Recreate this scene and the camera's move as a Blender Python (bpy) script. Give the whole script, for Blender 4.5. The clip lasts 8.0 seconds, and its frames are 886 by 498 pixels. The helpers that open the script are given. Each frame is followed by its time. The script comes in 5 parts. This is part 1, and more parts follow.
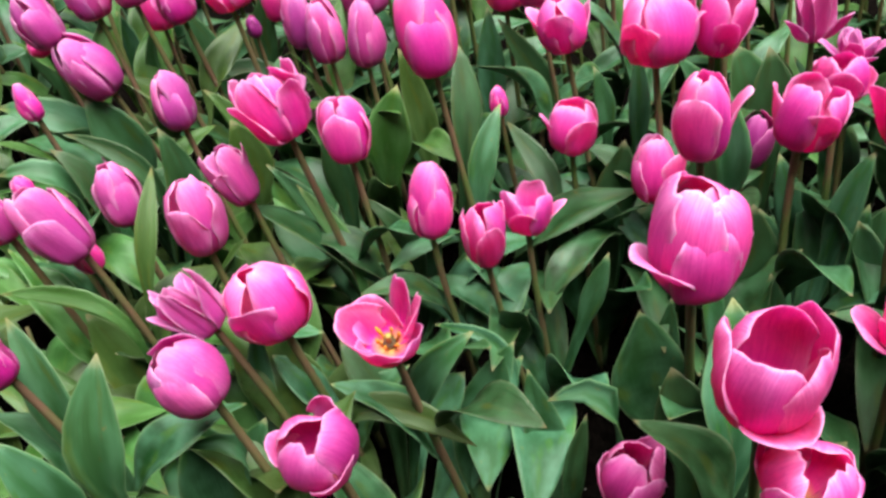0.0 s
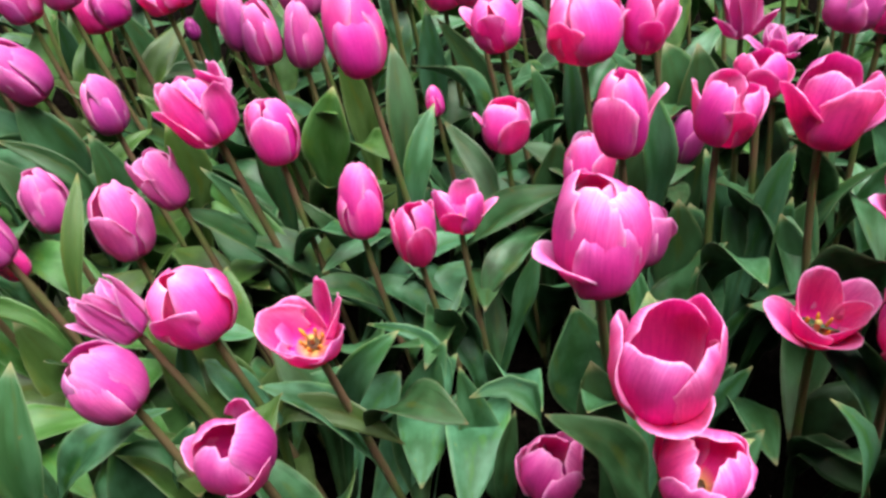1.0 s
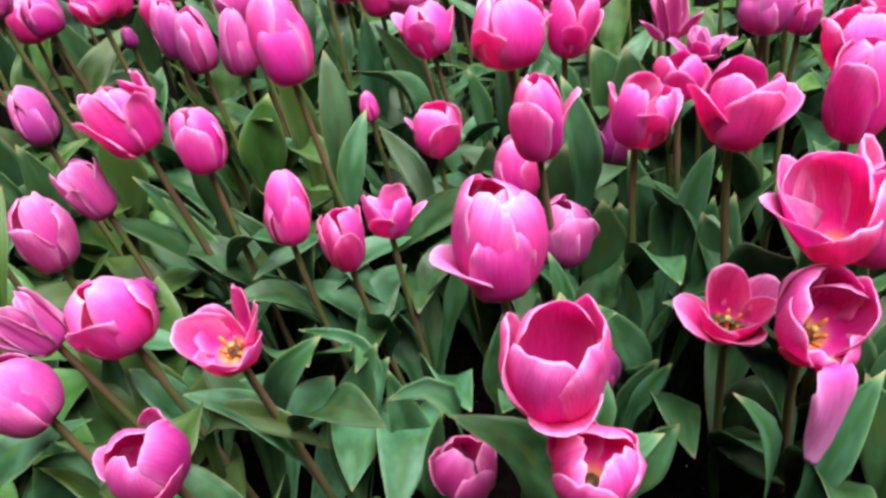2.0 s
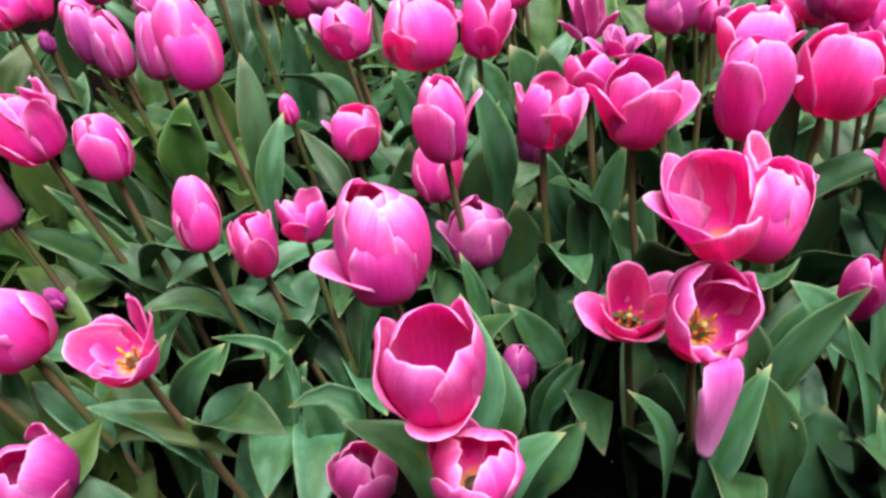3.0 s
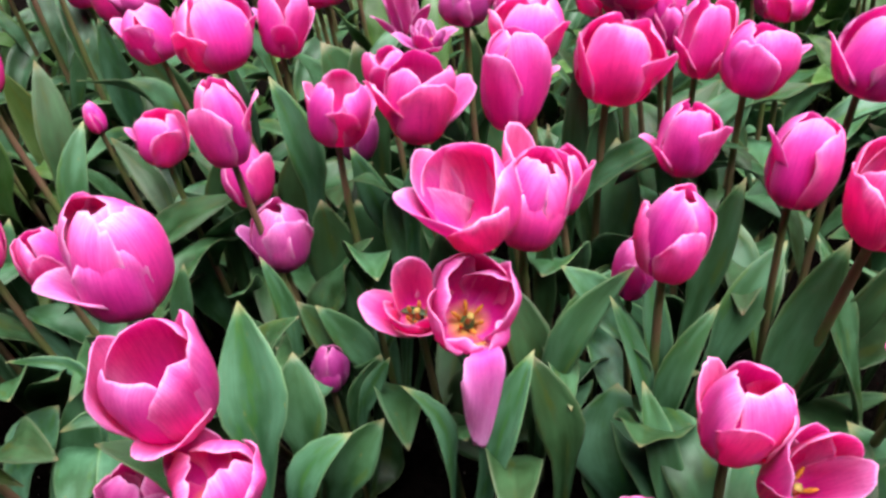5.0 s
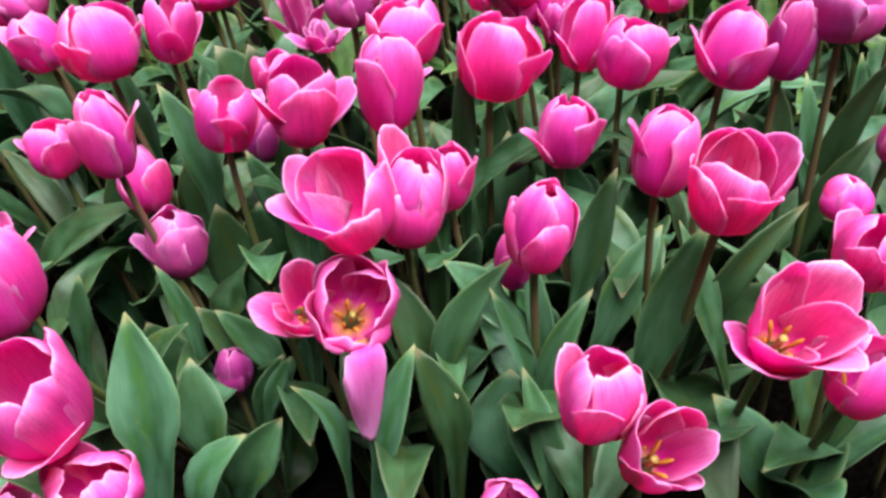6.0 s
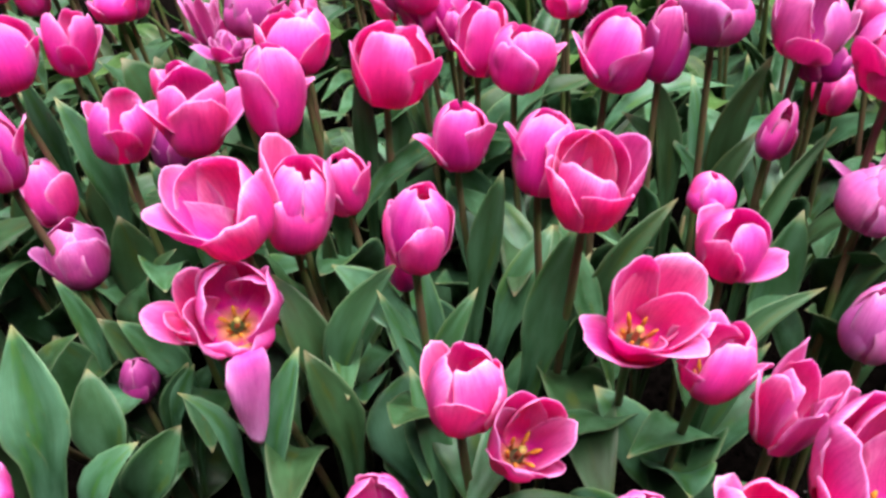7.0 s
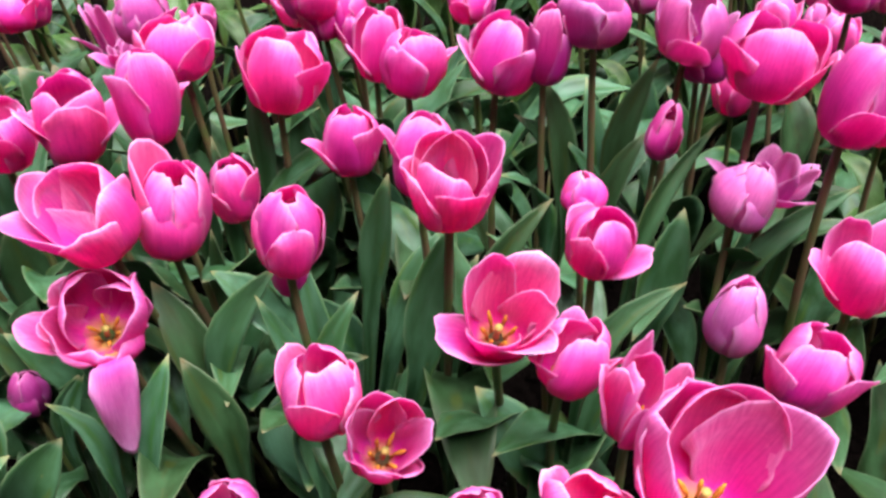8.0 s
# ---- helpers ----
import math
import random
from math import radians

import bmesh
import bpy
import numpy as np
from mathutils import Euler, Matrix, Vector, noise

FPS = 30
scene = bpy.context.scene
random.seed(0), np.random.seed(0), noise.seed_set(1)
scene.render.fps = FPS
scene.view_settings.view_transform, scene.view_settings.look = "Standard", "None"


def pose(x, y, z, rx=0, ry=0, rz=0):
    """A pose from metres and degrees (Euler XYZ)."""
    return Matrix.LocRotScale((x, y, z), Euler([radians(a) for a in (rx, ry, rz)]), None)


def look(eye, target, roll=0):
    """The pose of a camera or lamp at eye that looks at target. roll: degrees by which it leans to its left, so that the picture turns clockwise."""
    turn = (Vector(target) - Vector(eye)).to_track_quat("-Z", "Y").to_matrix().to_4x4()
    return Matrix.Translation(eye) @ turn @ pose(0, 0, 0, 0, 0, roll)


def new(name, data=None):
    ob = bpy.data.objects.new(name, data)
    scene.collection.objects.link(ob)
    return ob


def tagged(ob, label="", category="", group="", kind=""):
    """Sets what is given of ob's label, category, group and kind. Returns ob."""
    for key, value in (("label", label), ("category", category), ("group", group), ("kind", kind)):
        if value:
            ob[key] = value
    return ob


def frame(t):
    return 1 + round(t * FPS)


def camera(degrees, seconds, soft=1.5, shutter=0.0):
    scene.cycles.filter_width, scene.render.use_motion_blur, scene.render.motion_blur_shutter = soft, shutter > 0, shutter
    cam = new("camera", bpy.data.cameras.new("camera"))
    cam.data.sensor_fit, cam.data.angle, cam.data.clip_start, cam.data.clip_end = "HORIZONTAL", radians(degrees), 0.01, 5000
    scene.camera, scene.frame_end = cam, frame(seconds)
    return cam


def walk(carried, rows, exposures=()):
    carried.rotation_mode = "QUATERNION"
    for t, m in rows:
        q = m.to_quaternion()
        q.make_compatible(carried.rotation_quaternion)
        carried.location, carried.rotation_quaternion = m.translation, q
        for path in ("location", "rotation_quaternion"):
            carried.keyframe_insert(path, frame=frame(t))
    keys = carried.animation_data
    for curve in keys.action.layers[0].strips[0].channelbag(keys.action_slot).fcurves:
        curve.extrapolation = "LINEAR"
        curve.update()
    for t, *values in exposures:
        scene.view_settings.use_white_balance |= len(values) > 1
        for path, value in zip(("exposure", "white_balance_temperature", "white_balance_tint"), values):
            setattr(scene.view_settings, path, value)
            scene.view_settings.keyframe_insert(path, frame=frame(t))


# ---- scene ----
cam = camera(60.0, 8.0, 2.9)
# seconds, eye (x, y, z), yaw to the left, pitch up, roll
PATH = [
    (0, -0.0, -0.0, 0.663, 0.0, -33.5, -0.0),
    (0.5, 0.0199, -0.0011, 0.6638, -1.24, -33.67, 0.07),
    (1, 0.0398, -0.0037, 0.6661, -2.29, -33.62, 0.11),
    (1.5, 0.0612, -0.0095, 0.6703, -3.22, -33.55, 0.06),
    (3, 0.1378, -0.0132, 0.674, -7.01, -33.57, 0.28),
    (3.5, 0.1644, -0.0155, 0.6742, -8.5, -33.68, 0.54),
    (4, 0.1934, -0.017, 0.6736, -10.14, -33.66, 0.66),
    (4.5, 0.2193, -0.0187, 0.6716, -11.97, -33.62, 0.71),
    (6, 0.2842, -0.0486, 0.6947, -19.12, -34.94, 0.76),
    (6.5, 0.3079, -0.0616, 0.6968, -20.89, -34.64, 0.62),
    (7, 0.3359, -0.0823, 0.7022, -22.26, -34.46, 0.95),
    (7.5, 0.368, -0.1011, 0.7027, -23.59, -33.96, 0.97),
    (8, 0.3995, -0.1128, 0.6989, -24.91, -33.68, 1.34),
]
walk(cam, [(t, pose(x, y, z, 90 + pitch, 0, yaw) @ pose(0, 0, 0, 0, 0, roll)) for t, x, y, z, yaw, pitch, roll in PATH], [(0, 1.44, 6550, 8), (1.5, 1.46, 6480, 12), (3.5, 1.5, 6420, 20), (8, 1.52, 6370, 24)])

# ---- light ----
world = bpy.data.worlds.new("overcast_sky")
scene.world = world
world.use_nodes = True
wn, wl = world.node_tree.nodes, world.node_tree.links
sky = wn.new("ShaderNodeTexSky")
sky.sky_type = "NISHITA"
sky.sun_disc = False
sky.sun_elevation, sky.sun_rotation = radians(72), radians(136)
sky.air_density, sky.dust_density, sky.ozone_density = 1.0, 4.0, 1.0
wl.new(sky.outputs[0], wn["Background"].inputs[0])
wn["Background"].inputs[1].default_value = 0.003
sun = new("sun", bpy.data.lights.new("sun", "SUN"))
sun.data.energy, sun.data.angle, sun.data.color = 5.0, radians(56), (1.0, 0.985, 0.97)
sun.matrix_world = look((0.06, -0.16, 0.985), (0, 0, 0))


# ---- materials ----
def material(name, rough=0.5):
    m = bpy.data.materials.new(name)
    m.use_nodes = True
    n, l = m.node_tree.nodes, m.node_tree.links
    b = n["Principled BSDF"]
    b.inputs["Roughness"].default_value = rough
    return m, n, l, b


def ramp(n, stops):
    r = n.new("ShaderNodeValToRGB")
    el = r.color_ramp.elements
    for i, (p, c) in enumerate(stops):
        e = el[i] if i < 2 else el.new(p)
        e.position, e.color = p, (*c, 1) if len(c) == 3 else c
    return r


def mixed(n, l, kind, fac, a, b):
    m = n.new("ShaderNodeMix")
    m.data_type, m.blend_type = "RGBA", kind
    for sock, v in ((m.inputs[0], fac), (m.inputs[6], a), (m.inputs[7], b)):
        if isinstance(v, (int, float)):
            sock.default_value = v
        elif isinstance(v, tuple):
            sock.default_value = (*v, 1)
        else:
            l.new(v, sock)
    return m.outputs[2]


def maths(n, l, op, a, b=0.0):
    m = n.new("ShaderNodeMath")
    m.operation = op
    for sock, v in zip(m.inputs, (a, b)):
        if isinstance(v, (int, float)):
            sock.default_value = v
        else:
            l.new(v, sock)
    return m.outputs[0]


def noise_tex(n, l, scale, detail, vector=None, stretch=None):
    t = n.new("ShaderNodeTexNoise")
    t.inputs["Scale"].default_value, t.inputs["Detail"].default_value = scale, detail
    if vector is not None:
        if stretch:
            mp = n.new("ShaderNodeMapping")
            mp.inputs["Scale"].default_value = stretch
            l.new(vector, mp.inputs[0])
            vector = mp.outputs[0]
        l.new(vector, t.inputs["Vector"])
    return t.outputs["Fac"]


def petal_material(name, body, edge, deep, reach=1.0, heart=0.1):
    """Silky petal face: u runs across, v from the base to the margin; frosted margins, fine lengthwise veins, a yellow foot.
    reach: how far the frosting comes in from the margin; heart: how far the yellow foot goes up."""
    m, n, l, b = material(name, 0.46)
    uv, info = n.new("ShaderNodeUVMap"), n.new("ShaderNodeObjectInfo")
    sep = n.new("ShaderNodeSeparateXYZ")
    l.new(uv.outputs[0], sep.inputs[0])
    across = maths(n, l, "ABSOLUTE", maths(n, l, "MULTIPLY", maths(n, l, "SUBTRACT", sep.outputs[0], 0.5), 2.0))
    shift = n.new("ShaderNodeVectorMath")
    shift.operation = "ADD"
    l.new(uv.outputs[0], shift.inputs[0])
    l.new(info.outputs["Random"], shift.inputs[1])
    vein = noise_tex(n, l, 3.4, 5.0, shift.outputs[0], (22, 1.1, 1))
    blot = noise_tex(n, l, 3.0, 3.0, shift.outputs[0], (1.5, 1.3, 1))
    speck = noise_tex(n, l, 26.0, 3.0, shift.outputs[0], (1.2, 1.0, 1))
    # frosting: from the sides and the top, streaked by the veins, with an uneven border
    side = maths(n, l, "MULTIPLY", maths(n, l, "POWER", across, 3.6 / reach), maths(n, l, "MINIMUM", maths(n, l, "MULTIPLY", sep.outputs[1], 1.5), 1.0))
    top = maths(n, l, "POWER", sep.outputs[1], 5.2 / reach)
    rim = maths(n, l, "MAXIMUM", side, top)
    uneven = maths(n, l, "ADD", maths(n, l, "MULTIPLY", blot, 1.25), maths(n, l, "MULTIPLY", vein, 0.55))
    rim = maths(n, l, "MINIMUM", maths(n, l, "MULTIPLY", rim, uneven), 1.0)
    flame = ramp(n, [(0.12, deep), (0.62, body)])
    l.new(maths(n, l, "ADD", maths(n, l, "MULTIPLY", across, 0.45), maths(n, l, "MULTIPLY", blot, 0.55)), flame.inputs[0])
    col = mixed(n, l, "MIX", rim, flame.outputs[0], edge)
    hem = maths(n, l, "MAXIMUM", maths(n, l, "POWER", across, 22.0), maths(n, l, "POWER", sep.outputs[1], 30.0))
    col = mixed(n, l, "MIX", maths(n, l, "MULTIPLY", hem, 0.35), col, (1.0, 0.78, 0.90))
    streak = ramp(n, [(0.34, (0.84, 0.66, 0.80)), (0.62, (1.05, 1.05, 1.05))])
    l.new(vein, streak.inputs[0])
    col = mixed(n, l, "MULTIPLY", 0.75, col, streak.outputs[0])
    mottle = ramp(n, [(0.36, (0.90, 0.84, 0.90)), (0.60, (1.03, 1.03, 1.03))])
    l.new(speck, mottle.inputs[0])
    col = mixed(n, l, "MULTIPLY", 0.6, col, mottle.outputs[0])
    foot = ramp(n, [(0.2 * heart, (1, 1, 1)), (heart, (0, 0, 0))])
    l.new(sep.outputs[1], foot.inputs[0])
    col = mixed(n, l, "MIX", foot.outputs[0], col, (0.80, 0.50, 0.12))
    hue = n.new("ShaderNodeHueSaturation")
    l.new(col, hue.inputs["Color"])
    l.new(maths(n, l, "ADD", maths(n, l, "MULTIPLY", info.outputs["Random"], 0.028), 0.486), hue.inputs["Hue"])
    l.new(maths(n, l, "ADD", maths(n, l, "MULTIPLY", info.outputs["Random"], 0.24), 0.86), hue.inputs["Value"])
    l.new(hue.outputs[0], b.inputs["Base Color"])
    bump = n.new("ShaderNodeBump")
    bump.inputs["Strength"].default_value, bump.inputs["Distance"].default_value = 0.4, 0.0012
    l.new(vein, bump.inputs["Height"])
    l.new(bump.outputs[0], b.inputs["Normal"])
    b.inputs["Specular IOR Level"].default_value = 0.22
    b.inputs["Sheen Weight"].default_value = 0.06
    b.inputs["Sheen Tint"].default_value = (1, 0.8, 0.92, 1)
    thin = n.new("ShaderNodeBsdfTranslucent")
    l.new(mixed(n, l, "MIX", 0.4, hue.outputs[0], (0.95, 0.03, 0.42)), thin.inputs[0])
    mix = n.new("ShaderNodeMixShader")
    mix.inputs[0].default_value = 0.5
    l.new(b.outputs[0], mix.inputs[1])
    l.new(thin.outputs[0], mix.inputs[2])
    l.new(mix.outputs[0], n["Material Output"].inputs[0])
    return m


def two_faced(name, word, body, edge, deep, heart):
    """The outer face of a petal, its more glowing inner face, and the word for its colour."""
    inner = tuple(0.45 * p + 0.55 * q for p, q in zip(body, heart))
    return (petal_material(f"petal_{name}", body, edge, deep, 1.1), petal_material(f"petal_{name}_inside", inner, edge, heart, 2.0, 0.14)), word


SHADES = {
    "pink": two_faced("pink", "bright pink", (0.93, 0.062, 0.51), (0.99, 0.60, 0.90), (0.90, 0.028, 0.45), (0.88, 0.010, 0.38)),
    "rose": two_faced("rose", "deep rose pink", (0.90, 0.038, 0.47), (0.98, 0.50, 0.86), (0.85, 0.016, 0.40), (0.80, 0.008, 0.33)),
    "mauve": two_faced("mauve", "mauve pink", (0.68, 0.105, 0.45), (0.86, 0.48, 0.78), (0.61, 0.052, 0.39), (0.61, 0.024, 0.34)),
    "crimson": two_faced("crimson", "dark magenta", (0.68, 0.025, 0.36), (0.92, 0.40, 0.77), (0.56, 0.010, 0.28), (0.54, 0.007, 0.25)),
    "lilac": two_faced("lilac", "pale lilac", (0.78, 0.21, 0.60), (0.90, 0.54, 0.85), (0.72, 0.13, 0.52), (0.66, 0.08, 0.45)),
    "violet": two_faced("violet", "dusky purple", (0.42, 0.035, 0.28), (0.62, 0.18, 0.47), (0.33, 0.016, 0.21), (0.30, 0.012, 0.17)),
}


def leaf_material(name, foot_tone, low, blade, tip_tone, wax, patch):
    """Waxy tulip leaf: faint parallel veins, grey bloom on the blade, yellowish patches and foot, pale margin, brown flecks."""
    m, n, l, b = material(name, 0.40)
    uv, info = n.new("ShaderNodeUVMap"), n.new("ShaderNodeObjectInfo")
    sep = n.new("ShaderNodeSeparateXYZ")
    l.new(uv.outputs[0], sep.inputs[0])
    shift = n.new("ShaderNodeVectorMath")
    shift.operation = "ADD"
    l.new(uv.outputs[0], shift.inputs[0])
    l.new(info.outputs["Random"], shift.inputs[1])
    vein = noise_tex(n, l, 4.0, 4.0, shift.outputs[0], (15, 0.45, 1))
    blot = noise_tex(n, l, 2.4, 3.0, shift.outputs[0], (1.0, 3.0, 1))
    mark = noise_tex(n, l, 2.0, 4.0, shift.outputs[0], (1.6, 2.4, 1))
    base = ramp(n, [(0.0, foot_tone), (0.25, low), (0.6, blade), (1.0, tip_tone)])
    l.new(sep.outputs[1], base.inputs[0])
    bloom = ramp(n, [(0.36, (0, 0, 0)), (0.66, (1, 1, 1))])
    l.new(blot, bloom.inputs[0])
    col = mixed(n, l, "MIX", maths(n, l, "MULTIPLY", bloom.outputs[0], 0.7), base.outputs[0], wax)
    worn = ramp(n, [(0.56, (0, 0, 0)), (0.66, (1, 1, 1))])
    l.new(mark, worn.inputs[0])
    col = mixed(n, l, "MIX", maths(n, l, "MULTIPLY", worn.outputs[0], 0.6), col, patch)
    streak = ramp(n, [(0.32, (0.80, 0.83, 0.80)), (0.66, (1.12, 1.11, 1.08))])
    l.new(vein, streak.inputs[0])
    col = mixed(n, l, "MULTIPLY", 0.55, col, streak.outputs[0])
    across = maths(n, l, "ABSOLUTE", maths(n, l, "MULTIPLY", maths(n, l, "SUBTRACT", sep.outputs[0], 0.5), 2.0))
    col = mixed(n, l, "MIX", maths(n, l, "MULTIPLY", maths(n, l, "POWER", across, 34.0), 0.5), col, (0.21, 0.29, 0.14))
    fleck = noise_tex(n, l, 9.0, 4.0, shift.outputs[0], (1, 3, 1))
    spots = ramp(n, [(0.69, (0, 0, 0)), (0.75, (1, 1, 1))])
    l.new(fleck, spots.inputs[0])
    col = mixed(n, l, "MIX", maths(n, l, "MULTIPLY", spots.outputs[0], 0.55), col, (0.15, 0.12, 0.03))
    dry = ramp(n, [(0.965, (0, 0, 0)), (0.995, (1, 1, 1))])
    l.new(sep.outputs[1], dry.inputs[0])
    col = mixed(n, l, "MIX", maths(n, l, "MULTIPLY", dry.outputs[0], 0.6), col, (0.24, 0.19, 0.08))
    hue = n.new("ShaderNodeHueSaturation")
    l.new(col, hue.inputs["Color"])
    l.new(maths(n, l, "ADD", maths(n, l, "MULTIPLY", info.outputs["Random"], 0.05), 0.475), hue.inputs["Hue"])
    l.new(maths(n, l, "ADD", maths(n, l, "MULTIPLY", info.outputs["Random"], 0.75), 0.62), hue.inputs["Value"])
    l.new(hue.outputs[0], b.inputs["Base Color"])
    bump = n.new("ShaderNodeBump")
    bump.inputs["Strength"].default_value, bump.inputs["Distance"].default_value = 0.45, 0.0012
    l.new(vein, bump.inputs["Height"])
    l.new(bump.outputs[0], b.inputs["Normal"])
    gloss = ramp(n, [(0.3, (0.52, 0.52, 0.52)), (0.7, (0.36, 0.36, 0.36))])
    l.new(blot, gloss.inputs[0])
    l.new(gloss.outputs[0], b.inputs["Roughness"])
    b.inputs["Specular IOR Level"].default_value = 0.32
    thin = n.new("ShaderNodeBsdfTranslucent")
    thin.inputs[0].default_value = (0.09, 0.20, 0.03, 1)
    mix = n.new("ShaderNodeMixShader")
    mix.inputs[0].default_value = 0.05
    l.new(b.outputs[0], mix.inputs[1])
    l.new(thin.outputs[0], mix.inputs[2])
    l.new(mix.outputs[0], n["Material Output"].inputs[0])
    return m


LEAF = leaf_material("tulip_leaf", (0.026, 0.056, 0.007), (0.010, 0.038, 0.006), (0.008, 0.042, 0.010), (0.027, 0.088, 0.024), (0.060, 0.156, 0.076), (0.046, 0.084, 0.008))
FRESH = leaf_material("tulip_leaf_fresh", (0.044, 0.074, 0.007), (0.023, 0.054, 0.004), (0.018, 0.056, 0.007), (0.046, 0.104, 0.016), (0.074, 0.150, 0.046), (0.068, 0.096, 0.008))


def grain_material(name, stops, scale, rough, bump_by=0.0):
    m, n, l, b = material(name, rough)
    geo = n.new("ShaderNodeTexCoord")
    fac = noise_tex(n, l, scale, 6.0, geo.outputs["Object"])
    r = ramp(n, stops)
    l.new(fac, r.inputs[0])
    l.new(r.outputs[0], b.inputs["Base Color"])
    b.inputs["Specular IOR Level"].default_value = 0.0 if rough > 0.9 else 0.3
    if bump_by:
        bump = n.new("ShaderNodeBump")
        bump.inputs["Strength"].default_value, bump.inputs["Distance"].default_value = 0.9, bump_by
        l.new(fac, bump.inputs["Height"])
        l.new(bump.outputs[0], b.inputs["Normal"])
    return m


STEM = grain_material("tulip_stem", [(0.38, (0.072, 0.105, 0.026)), (0.62, (0.125, 0.074, 0.044))], 14.0, 0.5)
# Far darker than wet peat: shade under the plants is put into both colours.
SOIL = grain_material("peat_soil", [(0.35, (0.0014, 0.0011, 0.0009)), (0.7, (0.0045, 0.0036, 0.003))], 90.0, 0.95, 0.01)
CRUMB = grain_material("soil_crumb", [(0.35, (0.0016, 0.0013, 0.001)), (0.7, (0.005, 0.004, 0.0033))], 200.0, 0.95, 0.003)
PALE = grain_material("perlite", [(0.3, (0.30, 0.28, 0.25)), (0.7, (0.5, 0.48, 0.44))], 300.0, 0.9)
STRAW = grain_material("dry_stalk", [(0.3, (0.24, 0.20, 0.06)), (0.7, (0.34, 0.29, 0.10))], 30.0, 0.7)
PISTIL = grain_material("pistil", [(0.3, (0.28, 0.22, 0.05)), (0.7, (0.42, 0.34, 0.09))], 200.0, 0.5)
ANTHER = grain_material("anther", [(0.3, (0.30, 0.10, 0.008)), (0.7, (0.52, 0.22, 0.02))], 400.0, 0.8)


# ---- shapes ----
def part(name, bm, mat, parent, label=""):
    me = bpy.data.meshes.new(name)
    bm.to_mesh(me)
    bm.free()
    for p in me.polygons:
        p.use_smooth = True
    for m in mat if isinstance(mat, tuple) else (mat,):
        me.materials.append(m)
    ob = new(name, me)
    ob.parent = parent
    return tagged(ob, label)


def sheet(rows, thick, two_faces=0):
    """A thin closed blade from a grid of points (rows run from foot to tip)."""
    ns, nv = len(rows), len(rows[0])
    g = np.array(rows, float)
    ds, dv = np.gradient(g, axis=0), np.gradient(g, axis=1)
    nrm = np.cross(dv, ds)
    nrm /= np.maximum(np.linalg.norm(nrm, axis=2, keepdims=True), 1e-9)
    taper = np.ones((ns, nv, 1))
    taper[:, 0] = taper[:, -1] = taper[-1] = 0.25
    bm = bmesh.new()
    lay = bm.loops.layers.uv.new("UVMap")
    sides = [[[bm.verts.new(g[i, j] + sgn * 0.5 * thick * taper[i, j] * nrm[i, j]) for j in range(nv)] for i in range(ns)] for sgn in (1, -1)]
    uv = lambda i, j: (j / (nv - 1), i / (ns - 1))

    def face(vs, cs, back=0):
        f = bm.faces.new(vs)
        f.material_index = back
        for lp, c in zip(f.loops, cs):
            lp[lay].uv = uv(*c)

    for k, sd in enumerate(sides):
        for i in range(ns - 1):
            for j in range(nv - 1):
                c = [(i, j), (i, j + 1), (i + 1, j + 1), (i + 1, j)]
                c = c if k == 0 else c[::-1]
                face([sd[a][b] for a, b in c], c, k * two_faces)
    a, b = sides
    ring = [(0, j) for j in range(nv)] + [(i, nv - 1) for i in range(1, ns)] + [(ns - 1, j) for j in range(nv - 2, -1, -1)] + [(i, 0) for i in range(ns - 2, 0, -1)]
    for p, q in zip(ring, ring[1:] + ring[:1]):
        face([b[p[0]][p[1]], b[q[0]][q[1]], a[q[0]][q[1]], a[p[0]][p[1]]], [p, q, q, p])
    return bm


def tube(points, radii, sides=8, cap=True):
    """A round rod along points."""
    bm = bmesh.new()
    rings, ref = [], Vector((0.3, 1, 0.2)).normalized()
    for i, p in enumerate(points):
        t = (points[min(i + 1, len(points) - 1)] - points[max(i - 1, 0)]).normalized()
        x = ref.cross(t).normalized()
        y = t.cross(x)
        rings.append([bm.verts.new(p + radii[i] * (math.cos(k * math.tau / sides) * x + math.sin(k * math.tau / sides) * y)) for k in range(sides)])
    for r, s in zip(rings, rings[1:]):
        for k in range(sides):
            bm.faces.new((r[k], r[(k + 1) % sides], s[(k + 1) % sides], s[k]))
    if cap:
        bm.faces.new(rings[0][::-1])
        bm.faces.new(rings[-1])
    return bm


# petal profiles (radius, height), from a closed bud to a hanging petal
OPENING = [
    (0.0, ((0.10, 0.0), (0.62, 0.06), (0.90, 0.22), (1.0, 0.42), (0.92, 0.66), (0.62, 0.88), (0.14, 1.0))),
    (0.5, ((0.10, 0.0), (0.60, 0.06), (0.82, 0.22), (0.93, 0.45), (1.0, 0.68), (1.0, 0.86), (0.92, 1.0))),
    (1.0, ((0.10, 0.0), (0.42, 0.05), (0.60, 0.18), (0.72, 0.38), (0.84, 0.60), (0.95, 0.80), (1.08, 0.93))),
    (1.4, ((0.10, 0.0), (0.40, 0.03), (0.66, 0.11), (0.92, 0.24), (1.16, 0.39), (1.38, 0.52), (1.58, 0.57))),
    (2.0, ((0.10, 0.0), (0.40, 0.03), (0.62, 0.02), (0.80, -0.14), (0.86, -0.42), (0.84, -0.74), (0.80, -1.02))),
]


def petal_width(s):
    """Half the width of a petal, from its narrow claw to its shoulders."""
    grow = 0.24 + 0.76 * math.sin(math.pi / 2 * min(1, s / 0.54)) ** 1.1
    return grow * (1 - 0.16 * (max(0, s - 0.6) / 0.4) ** 2)


